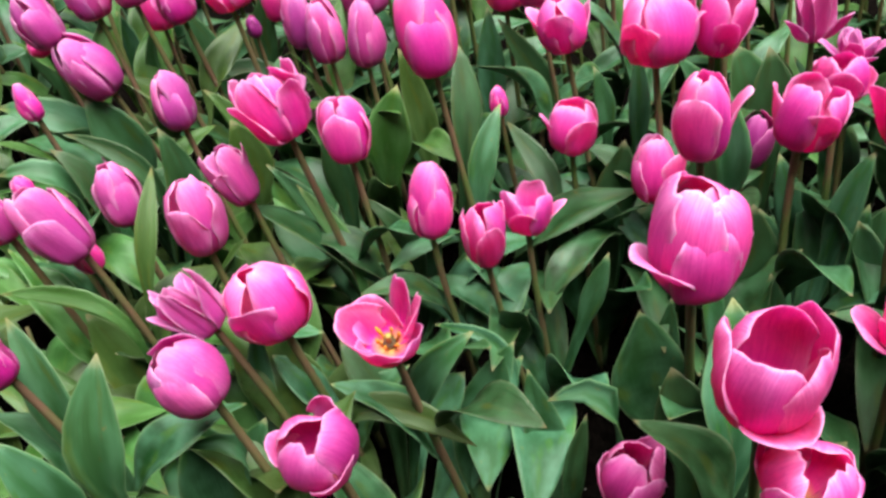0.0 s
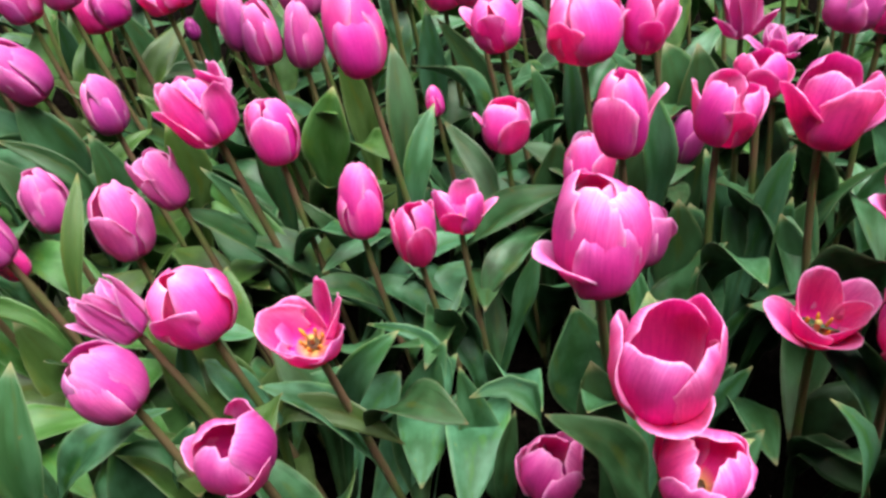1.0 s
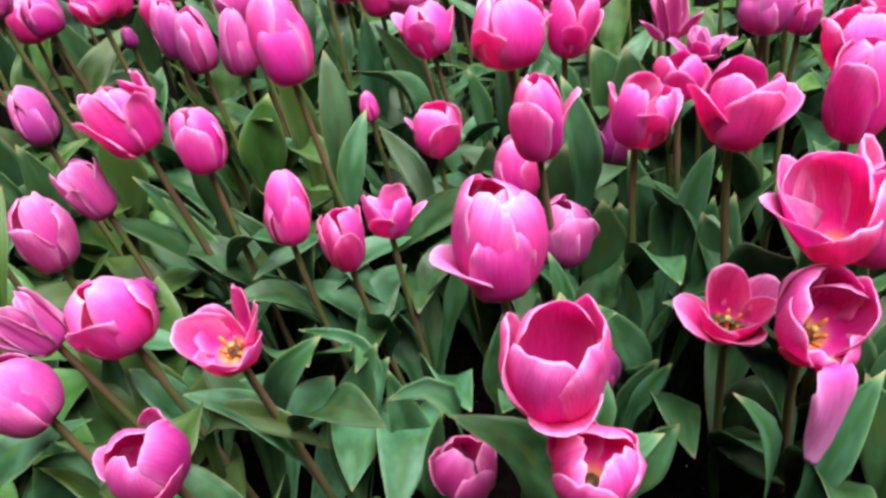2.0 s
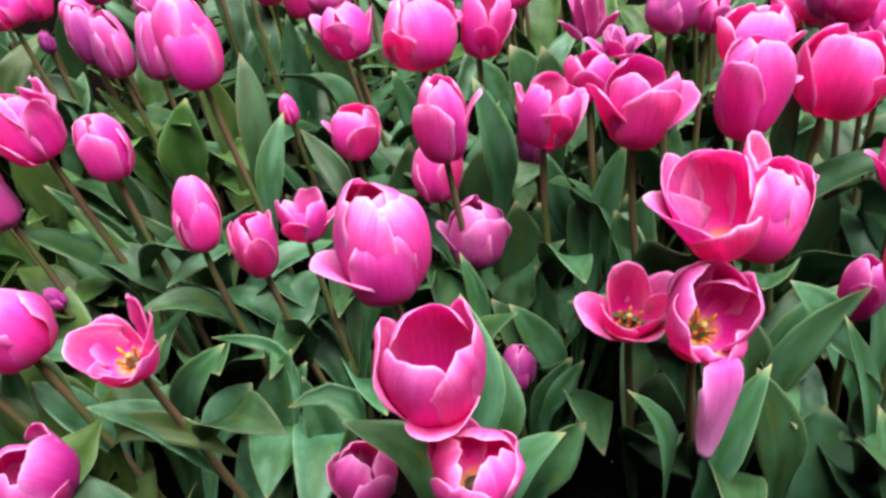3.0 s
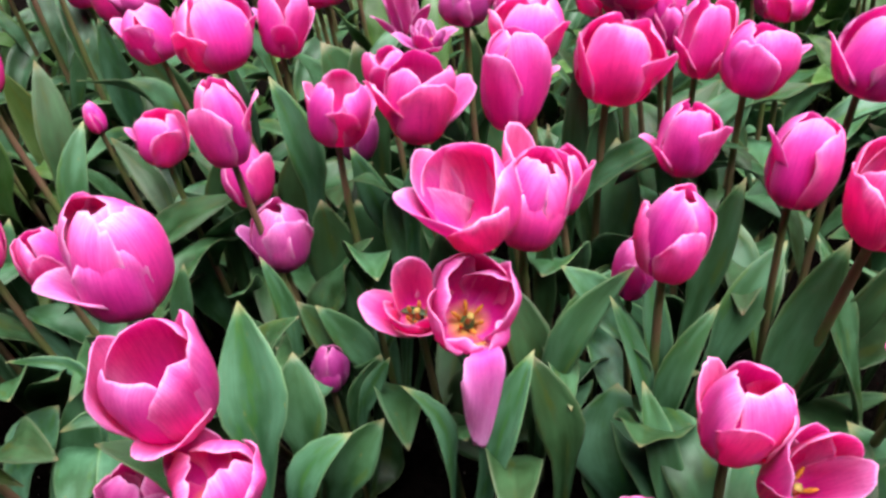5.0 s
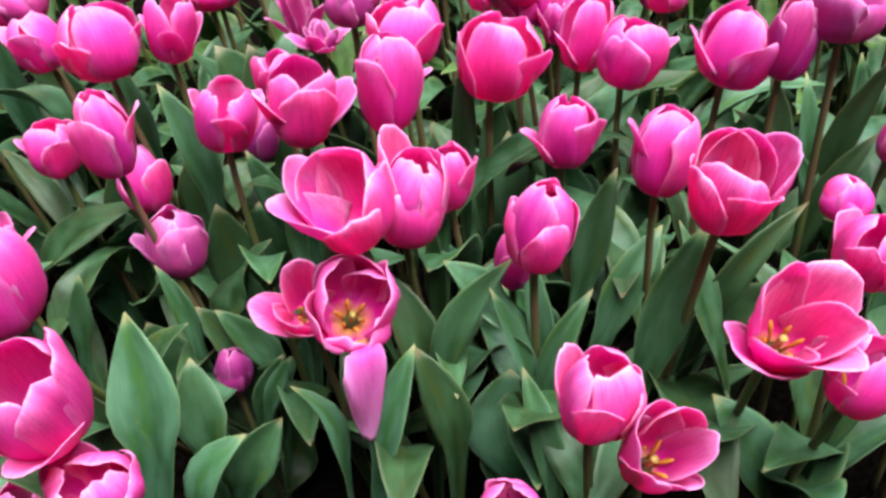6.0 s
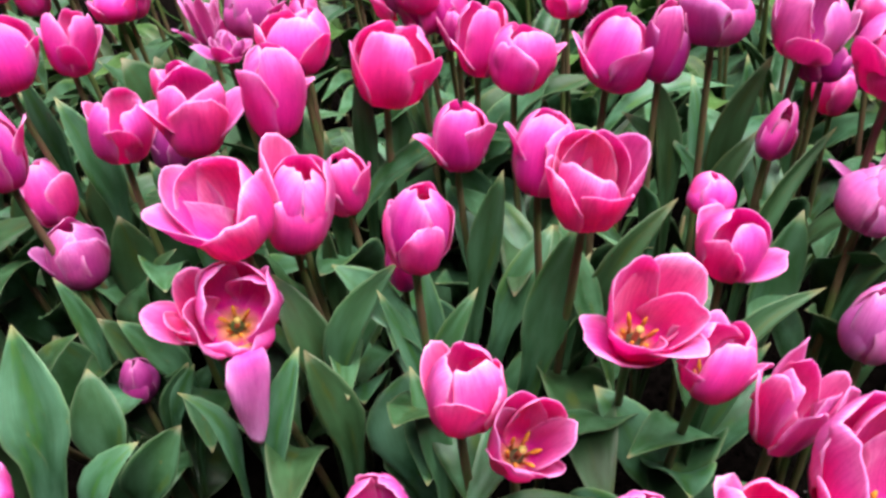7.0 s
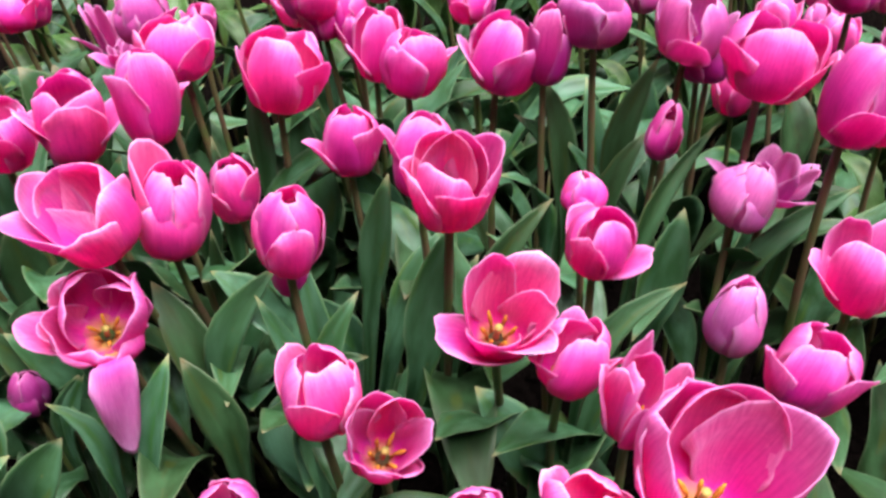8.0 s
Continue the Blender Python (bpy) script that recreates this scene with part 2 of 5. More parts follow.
def along(values, s):
    """A smooth curve through evenly spaced values."""
    x = s * (len(values) - 1)
    i = min(int(x), len(values) - 2)
    f = x - i
    p = [np.array(values[min(max(i + k, 0), len(values) - 1)], float) for k in (-1, 0, 1, 2)]
    return 0.5 * (2 * p[1] + (p[2] - p[0]) * f + (2 * p[0] - 5 * p[1] + 4 * p[2] - p[3]) * f * f + (3 * (p[1] - p[2]) + p[3] - p[0]) * f**3)


def profile(o):
    o = min(max(o, 0.0), 2.0)
    for (a, pa), (b, pb) in zip(OPENING, OPENING[1:]):
        if o <= b:
            f = (o - a) / (b - a)
            return [(1 - f) * np.array(p) + f * np.array(q) for p, q in zip(pa, pb)]


def petal(H, R, o, angle, inner, wide, rnd, frame3, reflex=0.0):
    """One petal as a bmesh: H high, R out from the axis, opened by o, at an angle round the axis. Its margin is a dome with an uneven edge."""
    prof, rows, ns, nv = profile(o), [], 15, 15
    table = [along(prof, k / 48) for k in range(49)]
    ph, amp, tipside = rnd.uniform(0, 9), rnd.uniform(0.02, 0.06) * R, rnd.uniform(-0.10, 0.10)
    curl, drop, point = rnd.uniform(-0.10, 0.14), rnd.uniform(0.34, 0.46), rnd.choice((0, 0.02, 0.05))
    groove, ruffle, rk, fold_in = rnd.uniform(0.0, 0.05), rnd.uniform(0.03, 0.09), rnd.uniform(7, 14), rnd.choice((0, 0, rnd.uniform(-0.35, 0.2)))
    turned = rnd.choice((-1, 1)) * rnd.uniform(0.06, 0.20)
    nick_at, nick = rnd.uniform(-0.6, 0.6), rnd.choice((0, 0, 0.05))
    # an open petal is narrower, more pointed and spoon-shaped
    apart = min(1.0, max(0.0, (o - 0.3) / 0.4))
    wide, drop, spoon = wide * (1 - 0.17 * apart), drop - 0.14 + 0.24 * apart, 0.86 - 0.20 * apart
    seedv = Vector((rnd.uniform(0, 50), rnd.uniform(0, 50), 0))
    for i in range(ns):
        s = i / (ns - 1)
        s = 1 - (1 - s) ** 1.25
        row = []
        for j in range(nv):
            v = math.sin(math.pi / 2 * (2 * j / (nv - 1) - 1) * 0.82) / math.sin(math.pi / 2 * 0.82)
            dome = 1 - drop * abs(v) ** 2.5 - point + point * math.exp(-((v / 0.16) ** 2)) - nick * math.exp(-(((v - nick_at) / 0.09) ** 2))
            e = s * (dome + 0.04 * noise.noise(seedv + Vector((4 * v, 0, 5))) + 0.018 * noise.noise(seedv + Vector((11 * v, 0, 8))))
            k = min(max(e, 0.0), 0.9999) * 48
            f = k - int(k)
            r, z = (1 - f) * table[int(k)] + f * table[int(k) + 1]
            r, z = r * R * inner, z * H
            rc = max(r * spoon, 0.42 * R) * (1 + 0.35 * max(0, o - 0.45))
            lat = v * petal_width(e) * R * wide
            a = max(-1.9, min(1.9, lat / rc))
            # margins lean out a little, the blade undulates
            out = r - rc * (1 - math.cos(a)) + curl * R * s * v * v + reflex * R * e**4
            out += amp * s * math.sin(ph + 5 * s + 2.6 * v) + 0.08 * R * noise.noise(seedv + Vector((2.2 * v, 2.4 * s, 0))) * (0.3 + s)
            out -= groove * R * math.exp(-((v / 0.16) ** 2)) * min(1, 2.5 * s)
            out += ruffle * R * (abs(v) ** 3 * s + 0.6 * s**6) * math.sin(rk * (s + 0.4 * v) + ph) + 0.022 * R * noise.noise(seedv + Vector((5.5 * v, 6 * s, 9)))
            # one side of the blade may roll in or out
            out += fold_in * R * s * s * max(0.0, v * (1 if ph > 4.5 else -1)) ** 2
            out += turned * R * v * s * (1.2 - 0.2 * s)
            tan = rc * math.sin(a) + tipside * R * s * s
            zz = z + 0.05 * H * s * noise.noise(seedv + Vector((1.6 * v + 7, 1.2 * s, 3)))
            row.append(frame3 @ Vector((math.cos(angle) * out - math.sin(angle) * tan, math.sin(angle) * out + math.cos(angle) * tan, zz)))
        rows.append(row)
    return sheet(rows, 0.0007, 1)


def leaf_width(s, sheath):
    """Half the width of a leaf along its length: a narrow sheath below, then an egg-shaped blade that ends in a point."""
    if s < sheath:
        return 0.20 + 0.38 * (s / sheath) ** 2
    u = (s - sheath) / (1 - sheath)
    return (0.58 + 0.42 * math.sin(math.pi / 2 * min(1, u / 0.40))) * max(0.0, 1 - max(0, (u - 0.30) / 0.70) ** 2.1) + 0.012




def eased(points, count):
    """Evenly spaced points on a smooth line that passes near the given ones."""
    p = np.array([tuple(q) for q in points], float)
    run = np.concatenate([[0], np.cumsum(np.linalg.norm(np.diff(p, axis=0), axis=1))])
    t = np.linspace(0, run[-1], 41)
    q = np.stack([np.interp(t, run, p[:, k]) for k in range(3)], 1)
    for _ in range(34):
        q[1:-1] = 0.25 * q[:-2] + 0.5 * q[1:-1] + 0.25 * q[2:]
    run = np.concatenate([[0], np.cumsum(np.linalg.norm(np.diff(q, axis=0), axis=1))])
    t = np.linspace(0, run[-1], count)
    return np.stack([np.interp(t, run, q[:, k]) for k in range(3)], 1)


def leaf(parent, line, width, side, fold, twist, wave, rnd, sheath=0.3):
    """A lance-shaped leaf along four points, channelled at its foot; side: the way across the blade."""
    ns, nv, rows = 21, 9, []
    line, side = eased(line, ns), Vector(side)
    ahead = np.gradient(line, axis=0)
    ph, k, lop = rnd.uniform(0, 6.28), rnd.uniform(4, 9), rnd.uniform(-0.12, 0.12)
    hook = rnd.choice((0, 0, rnd.uniform(0.4, 1.2))) * rnd.choice((-1, 1))
    seedv = Vector((rnd.uniform(0, 50), rnd.uniform(0, 50), 0))
    org = parent.location
    for i in range(ns):
        s = i / (ns - 1)
        q = 1 - s
        c, t = Vector(line[i]), Vector(ahead[i]).normalized()
        x = (side - side.dot(t) * t).normalized()
        x = Matrix.Rotation(twist * (s - 0.5), 3, t) @ x
        nrm = x.cross(t)
        w = leaf_width(s, sheath) * width
        f = fold * (0.30 + 0.70 * (1 - s) ** 1.5) + 0.10
        row = []
        for j in range(nv):
            v = 2 * j / (nv - 1) - 1
            up = abs(v) ** 1.6 * w * math.sin(f)
            ease = min(1, 3 * s) * min(1, 4 * q)
            rip = wave * w * v * abs(v) * math.sin(ph + k * s + (1.3 if v > 0 else 0)) * ease
            # one margin of the upper blade may roll over
            roll = hook * w * max(0.0, v) ** 2 * max(0.0, s - 0.45) * ease
            dent = 0.10 * w * noise.noise(seedv + Vector((1.8 * v, 5 * s, 0))) * ease
            row.append(c - org + x * (v + lop * (1 - v * v) * s) * w * math.cos(f * abs(v)) + nrm * (-up + rip + roll + dent))
        rows.append(row)
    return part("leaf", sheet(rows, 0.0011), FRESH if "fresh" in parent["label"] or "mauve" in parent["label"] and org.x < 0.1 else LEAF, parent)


def plant_leaf(plant, az, length, width, bend, rnd, z0=0.015, lean=Vector((0, 0, 0))):
    """A leaf that clasps its plant's stem at the height z0, rises towards the azimuth az and arches over by bend (0 upright, 1 level at its tip)."""
    d = Vector((math.cos(az), math.sin(az), 0))
    n = Vector((-d.y, d.x, 0))
    sway = rnd.uniform(-0.16, 0.16) * length
    p0 = plant.location + d * 0.004 + Vector((0, 0, z0))
    p1 = p0 + d * length * (0.10 + 0.08 * bend) + Vector((0, 0, length * (0.36 - 0.04 * bend)))
    p2 = p0 + d * length * (0.22 + 0.28 * bend) + n * 0.4 * sway + Vector((0, 0, length * (0.68 - 0.16 * bend)))
    p3 = p0 + d * length * (0.34 + 0.56 * bend) + n * sway + Vector((0, 0, length * (0.94 - 0.50 * bend)))
    line = [p + lean * z0 for p in (p0, p1, p2, p3)]
    return leaf(plant, line, width * 1.12, n, rnd.uniform(0.2, 0.6), rnd.uniform(-0.9, 0.9), rnd.uniform(0.15, 0.6), rnd, 0.22)


def grown_leaf(base, middle, tip, width, side, seed):
    """A leaf seen in full: it springs from the nearest plant's foot, and passes base and middle to its tip."""
    rnd = random.Random(seed)
    base, middle, tip = Vector(base), Vector(middle), Vector(tip)
    aim = Vector((base.x + 0.35 * (base.x - middle.x), base.y + 0.35 * (base.y - middle.y)))
    plant = min((o for o in scene.objects if o.parent is None and o.name.startswith("tulip")), key=lambda o: (o.location.xy - aim).length)
    if (plant.location.xy - aim).length > 0.075:
        plant = new("tulip_foliage")
        plant.location = (aim.x, aim.y, 0)
        tagged(plant, "tulip foliage of broad grey-green leaves in dark soil", "tulip", "tulips in the flower bed")
    foot = plant.location + (base - plant.location).normalized() * 0.006
    run = [(q - p).length for p, q in ((foot, base), (base, middle), (middle, tip))]
    sheath = min(0.7, max(0.12, run[0] / sum(run)))
    return leaf(plant, (foot, base, middle, tip), width, side, rnd.uniform(0.25, 0.6), rnd.uniform(-0.8, 0.8), rnd.uniform(0.12, 0.48), rnd, sheath)


STAGE = ((0.12, "closed"), (0.34, "half-closed"), (0.55, "half-open"), (2.1, "wide open"))
NUMBER = [0]


def tulip(base, lean, H, R, opening, shade, n=6, spin=0.0, flare=(), foot=None, leaves=3, tall=1.0, petals=()):
    """A tulip plant. base: where the bloom sits on its stem; lean: x and y of the bloom's axis; flare: (angle, opening) of petals that stand off;
    foot: where it leaves the soil; leaves: how many leaves clasp its stem; tall: how far they reach up it.
    petals: for a bloom with a shape of its own, (angle, opening, length, width) of each petal, the inner ones last."""
    NUMBER[0] += 1
    rnd = random.Random(NUMBER[0] * 7 + 3)
    base = Vector(base)
    ax = Vector((lean[0], lean[1], math.sqrt(max(0.02, 1 - lean[0] ** 2 - lean[1] ** 2)))).normalized()
    if foot is None:
        foot = (base.x - 0.2 * base.z * ax.x + 0.2 * base.z + rnd.uniform(-0.012, 0.012), base.y - 0.2 * base.z * ax.y + rnd.uniform(-0.012, 0.012))
    mat, word = SHADES[shade]
    stage = next(wd for lim, wd in STAGE if opening <= lim)
    double = "double " if n > 8 else ""
    plant = new("tulip")
    plant.location = (foot[0], foot[1], 0)
    extra = " with hanging petal" if any(p[1] > 1.8 for p in (*flare, *petals)) else ""
    tagged(plant, f"{stage} {double}{word} tulip{extra} in dark soil", "tulip", "tulips in the flower bed")
    # stem
    p0, p3 = Vector((foot[0], foot[1], -0.01)), base
    way = (base - p0).normalized()
    p1, p2 = p0 + (way + Vector((0, 0, 0.25))).normalized() * base.z * 0.35, base - (0.75 * way + 0.35 * ax).normalized() * base.z * 0.30
    pts = []
    for i in range(11):
        s = i / 10
        q = 1 - s
        pts.append(q**3 * p0 + 3 * q * q * s * p1 + 3 * q * s * s * p2 + s**3 * p3 - plant.location)
    pts.append(base + ax * 0.003 - plant.location)
    thick = 0.0030 + 0.018 * min(R, 0.05)
    part("stem", tube(pts, [thick * (1.15 - 0.25 * i / 10) for i in range(11)] + [thick * 1.5], 8), STEM, plant)
    # petals
    x = (Vector((1, 0, 0)) - ax.x * ax).normalized()
    y = ax.cross(x)
    f3 = Matrix.Translation(base - plant.location) @ Matrix((x, y, ax)).transposed().to_4x4()
    spin = radians(spin)
    for k, (at, o, long, wide) in enumerate(petals):
        hung = o > 1.8
        rim = f3.to_3x3() @ Vector((math.cos(radians(at)) * 0.5 * R, math.sin(radians(at)) * 0.5 * R, 0.3 * H))
        place = Matrix.Translation(base - plant.location + rim) if hung else f3
        blade = petal(H * long, R, o, radians(at), 1.0 if k < 3 else 0.9, wide, rnd, place, rnd.uniform(0, 0.2) if k < 3 and 0.3 < o < 1.2 else 0)
        part("petal", blade, SHADES["lilac"][0] if hung else mat, plant, "pale hanging petal" if hung else "")
    for k in range(0 if petals else n):
        ring = k // 3
        a = spin + (k % 3) * math.tau / 3 + (ring % 2) * math.tau / 6 + (ring // 2) * 0.5 + rnd.uniform(-0.12, 0.12)
        inner = 1.0 - (0.14 if n > 8 else 0.10) * ring
        spread = 0.04 + 0.36 * min(1, 2.2 * opening)
        o = opening + (rnd.uniform(0.0, 1.2) if ring == 0 else rnd.uniform(-1.0, -0.3) if opening < 0.45 else rnd.uniform(-0.9, -0.1)) * spread - 0.05 * max(0, ring - 1)
        if n > 8:
            o, a = opening + 0.36 - 0.22 * ring + rnd.uniform(-0.16, 0.16), a + rnd.uniform(-0.3, 0.3)
        hh = H * (rnd.uniform(0.72, 0.96) if ring == 0 else rnd.uniform(0.98, 1.07)) * (1 - 0.06 * max(0, ring - 1))
        wide = (0.92 if ring == 0 else 0.86) * rnd.uniform(0.90, 1.04) * (1 - 0.16 * min(1, max(0, opening - 0.3))) * (0.68 if n > 8 else 1)
        for fa, fo in flare:
            away = abs((math.degrees(a) - fa + 180) % 360 - 180)
            if away < 31 and ring < 2:
                o, a = fo if fo > 1.8 else 1.16 * fo, radians(fa)
        if o > 1.8:
            hh, wide = hh * 1.3, 0.46
        hung = Matrix.Translation(base - plant.location)
        part("petal", petal(hh, R, o, a, inner, wide, rnd, hung if o > 1.8 else f3, rnd.uniform(0, 0.28) if ring == 0 and o < 1.2 and opening > 0.18 else 0), mat, plant)
    if opening >= 0.42:
        up = [Vector((0, 0, 0.004)), Vector((0, 0, H * 0.2)), Vector((0, 0, H * 0.27)), Vector((0, 0, H * 0.30))]
        part("pistil", tube([f3 @ p for p in up], [0.0022, 0.0022, 0.0021, 0.0028], 7), PISTIL, plant, "pale yellow pistil")
        for k in range(6):
            a = spin + k * math.tau / 6 + 0.3
            d = Vector((math.cos(a), math.sin(a), 0))
            foot_at, mid, top = d * 0.005, d * 0.008 + Vector((0, 0, H * 0.16)), d * rnd.uniform(0.008, 0.014) + Vector((0, 0, H * rnd.uniform(0.24, 0.32)))
            line = [foot_at, mid * 0.9, mid, mid + (top - mid) * 0.5, top]
            part("stamen", tube([f3 @ p for p in line], [0.0012, 0.0009, 0.0014, 0.0017, 0.0007], 6), ANTHER, plant, "orange stamen")
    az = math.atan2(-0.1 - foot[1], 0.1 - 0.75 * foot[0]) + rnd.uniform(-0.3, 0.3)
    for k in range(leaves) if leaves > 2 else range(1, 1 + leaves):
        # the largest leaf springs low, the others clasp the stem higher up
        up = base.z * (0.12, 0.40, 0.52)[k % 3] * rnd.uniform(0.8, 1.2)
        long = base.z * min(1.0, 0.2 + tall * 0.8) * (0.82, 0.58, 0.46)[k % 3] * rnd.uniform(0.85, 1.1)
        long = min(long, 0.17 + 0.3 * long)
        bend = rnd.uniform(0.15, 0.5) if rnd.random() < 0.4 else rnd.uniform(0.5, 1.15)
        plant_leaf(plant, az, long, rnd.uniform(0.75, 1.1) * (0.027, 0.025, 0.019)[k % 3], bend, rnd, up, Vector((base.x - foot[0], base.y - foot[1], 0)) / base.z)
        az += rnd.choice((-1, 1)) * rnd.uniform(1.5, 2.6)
    return plant


def leaf_plant(x, y, leaves, reach, seed):
    """A tulip of which only the leaves show."""
    rnd = random.Random(seed)
    plant = new("tulip_foliage")
    plant.location = (x, y, 0)
    tone = "fresh green" if x < -0.1 else "grey-green"
    tagged(plant, f"tulip foliage of broad arching {tone} leaves in dark soil", "tulip", "tulips in the flower bed")
    az = rnd.uniform(0, math.tau)
    leaves -= rnd.random() < 0.6
    for k in range(leaves):
        az += math.tau / leaves + rnd.uniform(-0.5, 0.5)
        plant_leaf(plant, az, reach * rnd.uniform(0.7, 1.0), rnd.uniform(0.017, 0.030), rnd.uniform(0.2, 1.1), rnd, reach * rnd.uniform(0.1, 0.35))
    part("stem", tube([Vector((0, 0, -0.01)), Vector((0.001, 0, 0.3 * reach)), Vector((0, 0.001, 0.6 * reach))], [0.0040, 0.0036, 0.0020], 7), STEM, plant)
    return plant


# ---- ground ----
def ground_sheet():
    bm = bmesh.new()
    xs = [-60, -20, -6, -2.6] + [round(-1.5 + 0.03 * i, 3) for i in range(121)] + [3.4, 7, 20, 60]
    ys = [-60, -20, -6, -1.6] + [round(-0.5 + 0.03 * i, 3) for i in range(95)] + [3.4, 7, 20, 60]
    grid = []
    for y in ys:
        grid.append([bm.verts.new((x, y, 0.016 * noise.noise(Vector((7 * x, 7 * y, 0))) + 0.009 * noise.noise(Vector((24 * x, 24 * y, 4))) if abs(x) < 5 and abs(y) < 5 else 0)) for x in xs])
    for a, b in zip(grid, grid[1:]):
        for i in range(len(xs) - 1):
            bm.faces.new((a[i], a[i + 1], b[i + 1], b[i]))
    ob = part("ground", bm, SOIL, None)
    return tagged(ob, "dark moist peat soil of the flower bed, blackened for shade", "soil", kind="structure")


ground_sheet()


def crumbs(name, count, mat, lo, hi, label, seed):
    """Loose soil crumbs in one mesh."""
    rnd = random.Random(seed)
    verts, faces = [], []
    octa = ((1, 0, 0), (0, 1, 0), (-1, 0, 0), (0, -1, 0), (0, 0, 1), (0, 0, -1))
    tri = ((0, 1, 4), (1, 2, 4), (2, 3, 4), (3, 0, 4), (1, 0, 5), (2, 1, 5), (3, 2, 5), (0, 3, 5))
    for _ in range(count):
        x, y, r = rnd.uniform(-0.5, 1.1), rnd.uniform(0.1, 1.2), rnd.uniform(lo, hi)
        z = 0.016 * noise.noise(Vector((7 * x, 7 * y, 0))) + 0.009 * noise.noise(Vector((24 * x, 24 * y, 4))) + 0.3 * r
        k = len(verts)
        for v in octa:
            verts.append((x + v[0] * r * rnd.uniform(0.6, 1.2), y + v[1] * r * rnd.uniform(0.6, 1.2), z + v[2] * r * rnd.uniform(0.5, 1.0)))
        faces += [tuple(k + i for i in f) for f in tri]
    me = bpy.data.meshes.new(name)
    me.from_pydata(verts, [], faces)
    me.materials.append(mat)
    tagged(new(name, me), label, "soil", kind="stuff")


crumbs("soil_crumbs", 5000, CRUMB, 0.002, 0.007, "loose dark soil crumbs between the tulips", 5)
crumbs("pale_grit", 260, PALE, 0.0006, 0.0015, "pale grit specks on the dark soil", 6)



def stalk(points, thick, label):
    """A dry stalk lying on the soil."""
    ob = part("dry_stalk", tube([Vector(p) for p in points], [thick * k for k in (0.8, 1.0, 1.0, 0.6)], 7), STRAW, None)
    return tagged(ob, label, "stalk")


stalk(((0.035, 0.640, 0.016), (0.060, 0.631, 0.020), (0.090, 0.622, 0.020), (0.125, 0.612, 0.012)), 0.0045, "yellow-green dry stalk lying on dark soil")
stalk(((0.060, 0.660, 0.012), (0.080, 0.657, 0.014), (0.105, 0.650, 0.014), (0.130, 0.648, 0.010)), 0.0030, "yellow-green dry stalk lying on dark soil")

# ---- the tulips that bloom in the bed ----
tulip((-0.410, 0.800, 0.392), (-0.52, 0.06), 0.0594, 0.0222, 0.2, "mauve", spin=63, foot=(-0.272, 0.804), leaves=3, tall=0.60)
tulip((-0.441, 0.837, 0.370), (-0.50, 0.07), 0.0262, 0.0154, 0.1, "pink", spin=28, foot=(-0.323, 0.826), leaves=3)
tulip((-0.409, 0.915, 0.387), (-0.34, 0.11), 0.0519, 0.0239, 0.2, "mauve", spin=114, foot=(-0.295, 0.898), leaves=3, tall=0.98)
tulip((-0.361, 0.797, 0.340), (-0.57, -0.02), 0.0742, 0.0277, 0.15, "mauve", spin=11, foot=(-0.229, 0.810), leaves=3, tall=0.68)
tulip((-0.278, 0.761, 0.315), (-0.29, 0.07), 0.0639, 0.0219, 0, "mauve", spin=39, foot=(-0.177, 0.749), leaves=3)
tulip((-0.255, 0.940, 0.389), (-0.31, 0.06), 0.0459, 0.0258, 0.2, "pink", spin=108, foot=(-0.159, 0.940), leaves=3, tall=0.89)
tulip((-0.135, 0.906, 0.336), (-0.20, 0.08), 0.0749, 0.0239, 0.1, "mauve", spin=101, foot=(-0.050, 0.899), leaves=3, tall=0.91)
tulip((-0.169, 0.930, 0.345), (-0.21, 0.08), 0.0711, 0.0209, 0.1, "mauve", spin=40, foot=(-0.072, 0.920), leaves=3, tall=0.93)
tulip((-0.091, 0.910, 0.329), (-0.09, 0.09), 0.0779, 0.0229, 0, "mauve", spin=91, foot=(-0.018, 0.912), leaves=3)
tulip((-0.007, 0.725, 0.388), (-0.23, 0.08), 0.0885, 0.0289, 0.15, "pink", spin=25, foot=(0.095, 0.712), leaves=3, tall=0.86)
tulip((-0.097, 1.021, 0.359), (-0.24, 0.08), 0.0612, 0.0332, 0.2, "mauve", spin=102, foot=(-0.008, 1.009), leaves=3)
tulip((-0.142, 0.654, 0.354), (-0.41, 0.09), 0.0682, 0.0376, 0.32, "pink", n=12, spin=100, foot=(-0.030, 0.657), leaves=3, tall=0.88)
tulip((-0.085, 0.645, 0.335), (-0.17, 0.09), 0.0617, 0.0230, 0.25, "pink", spin=20, foot=(0.001, 0.633), leaves=3, tall=0.88)
tulip((-0.010, 0.602, 0.279), (-0.05, 0.10), 0.0712, 0.0209, 0.05, "pink", spin=57, foot=(0.061, 0.605), leaves=3, tall=0.84)
tulip((0.042, 0.601, 0.252), (-0.11, -0.20), 0.0669, 0.0220, 0.35, "rose", spin=42, foot=(0.113, 0.608), leaves=3, tall=0.94)
tulip((0.083, 0.633, 0.265), (-0.05, 0.06), 0.0444, 0.0272, 0.6, "rose", spin=10, flare=((10, 0.95),), foot=(0.136, 0.634), leaves=3)
tulip((0.138, 0.742, 0.297), (-0.06, 0.02), 0.0554, 0.0289, 0.3, "pink", spin=170, flare=((170, 0.7),), foot=(0.202, 0.729), leaves=3)
tulip((0.140, 0.847, 0.371), (-0.26, 0.04), 0.0591, 0.0327, 0.35, "pink", spin=21, foot=(0.242, 0.846), leaves=3)
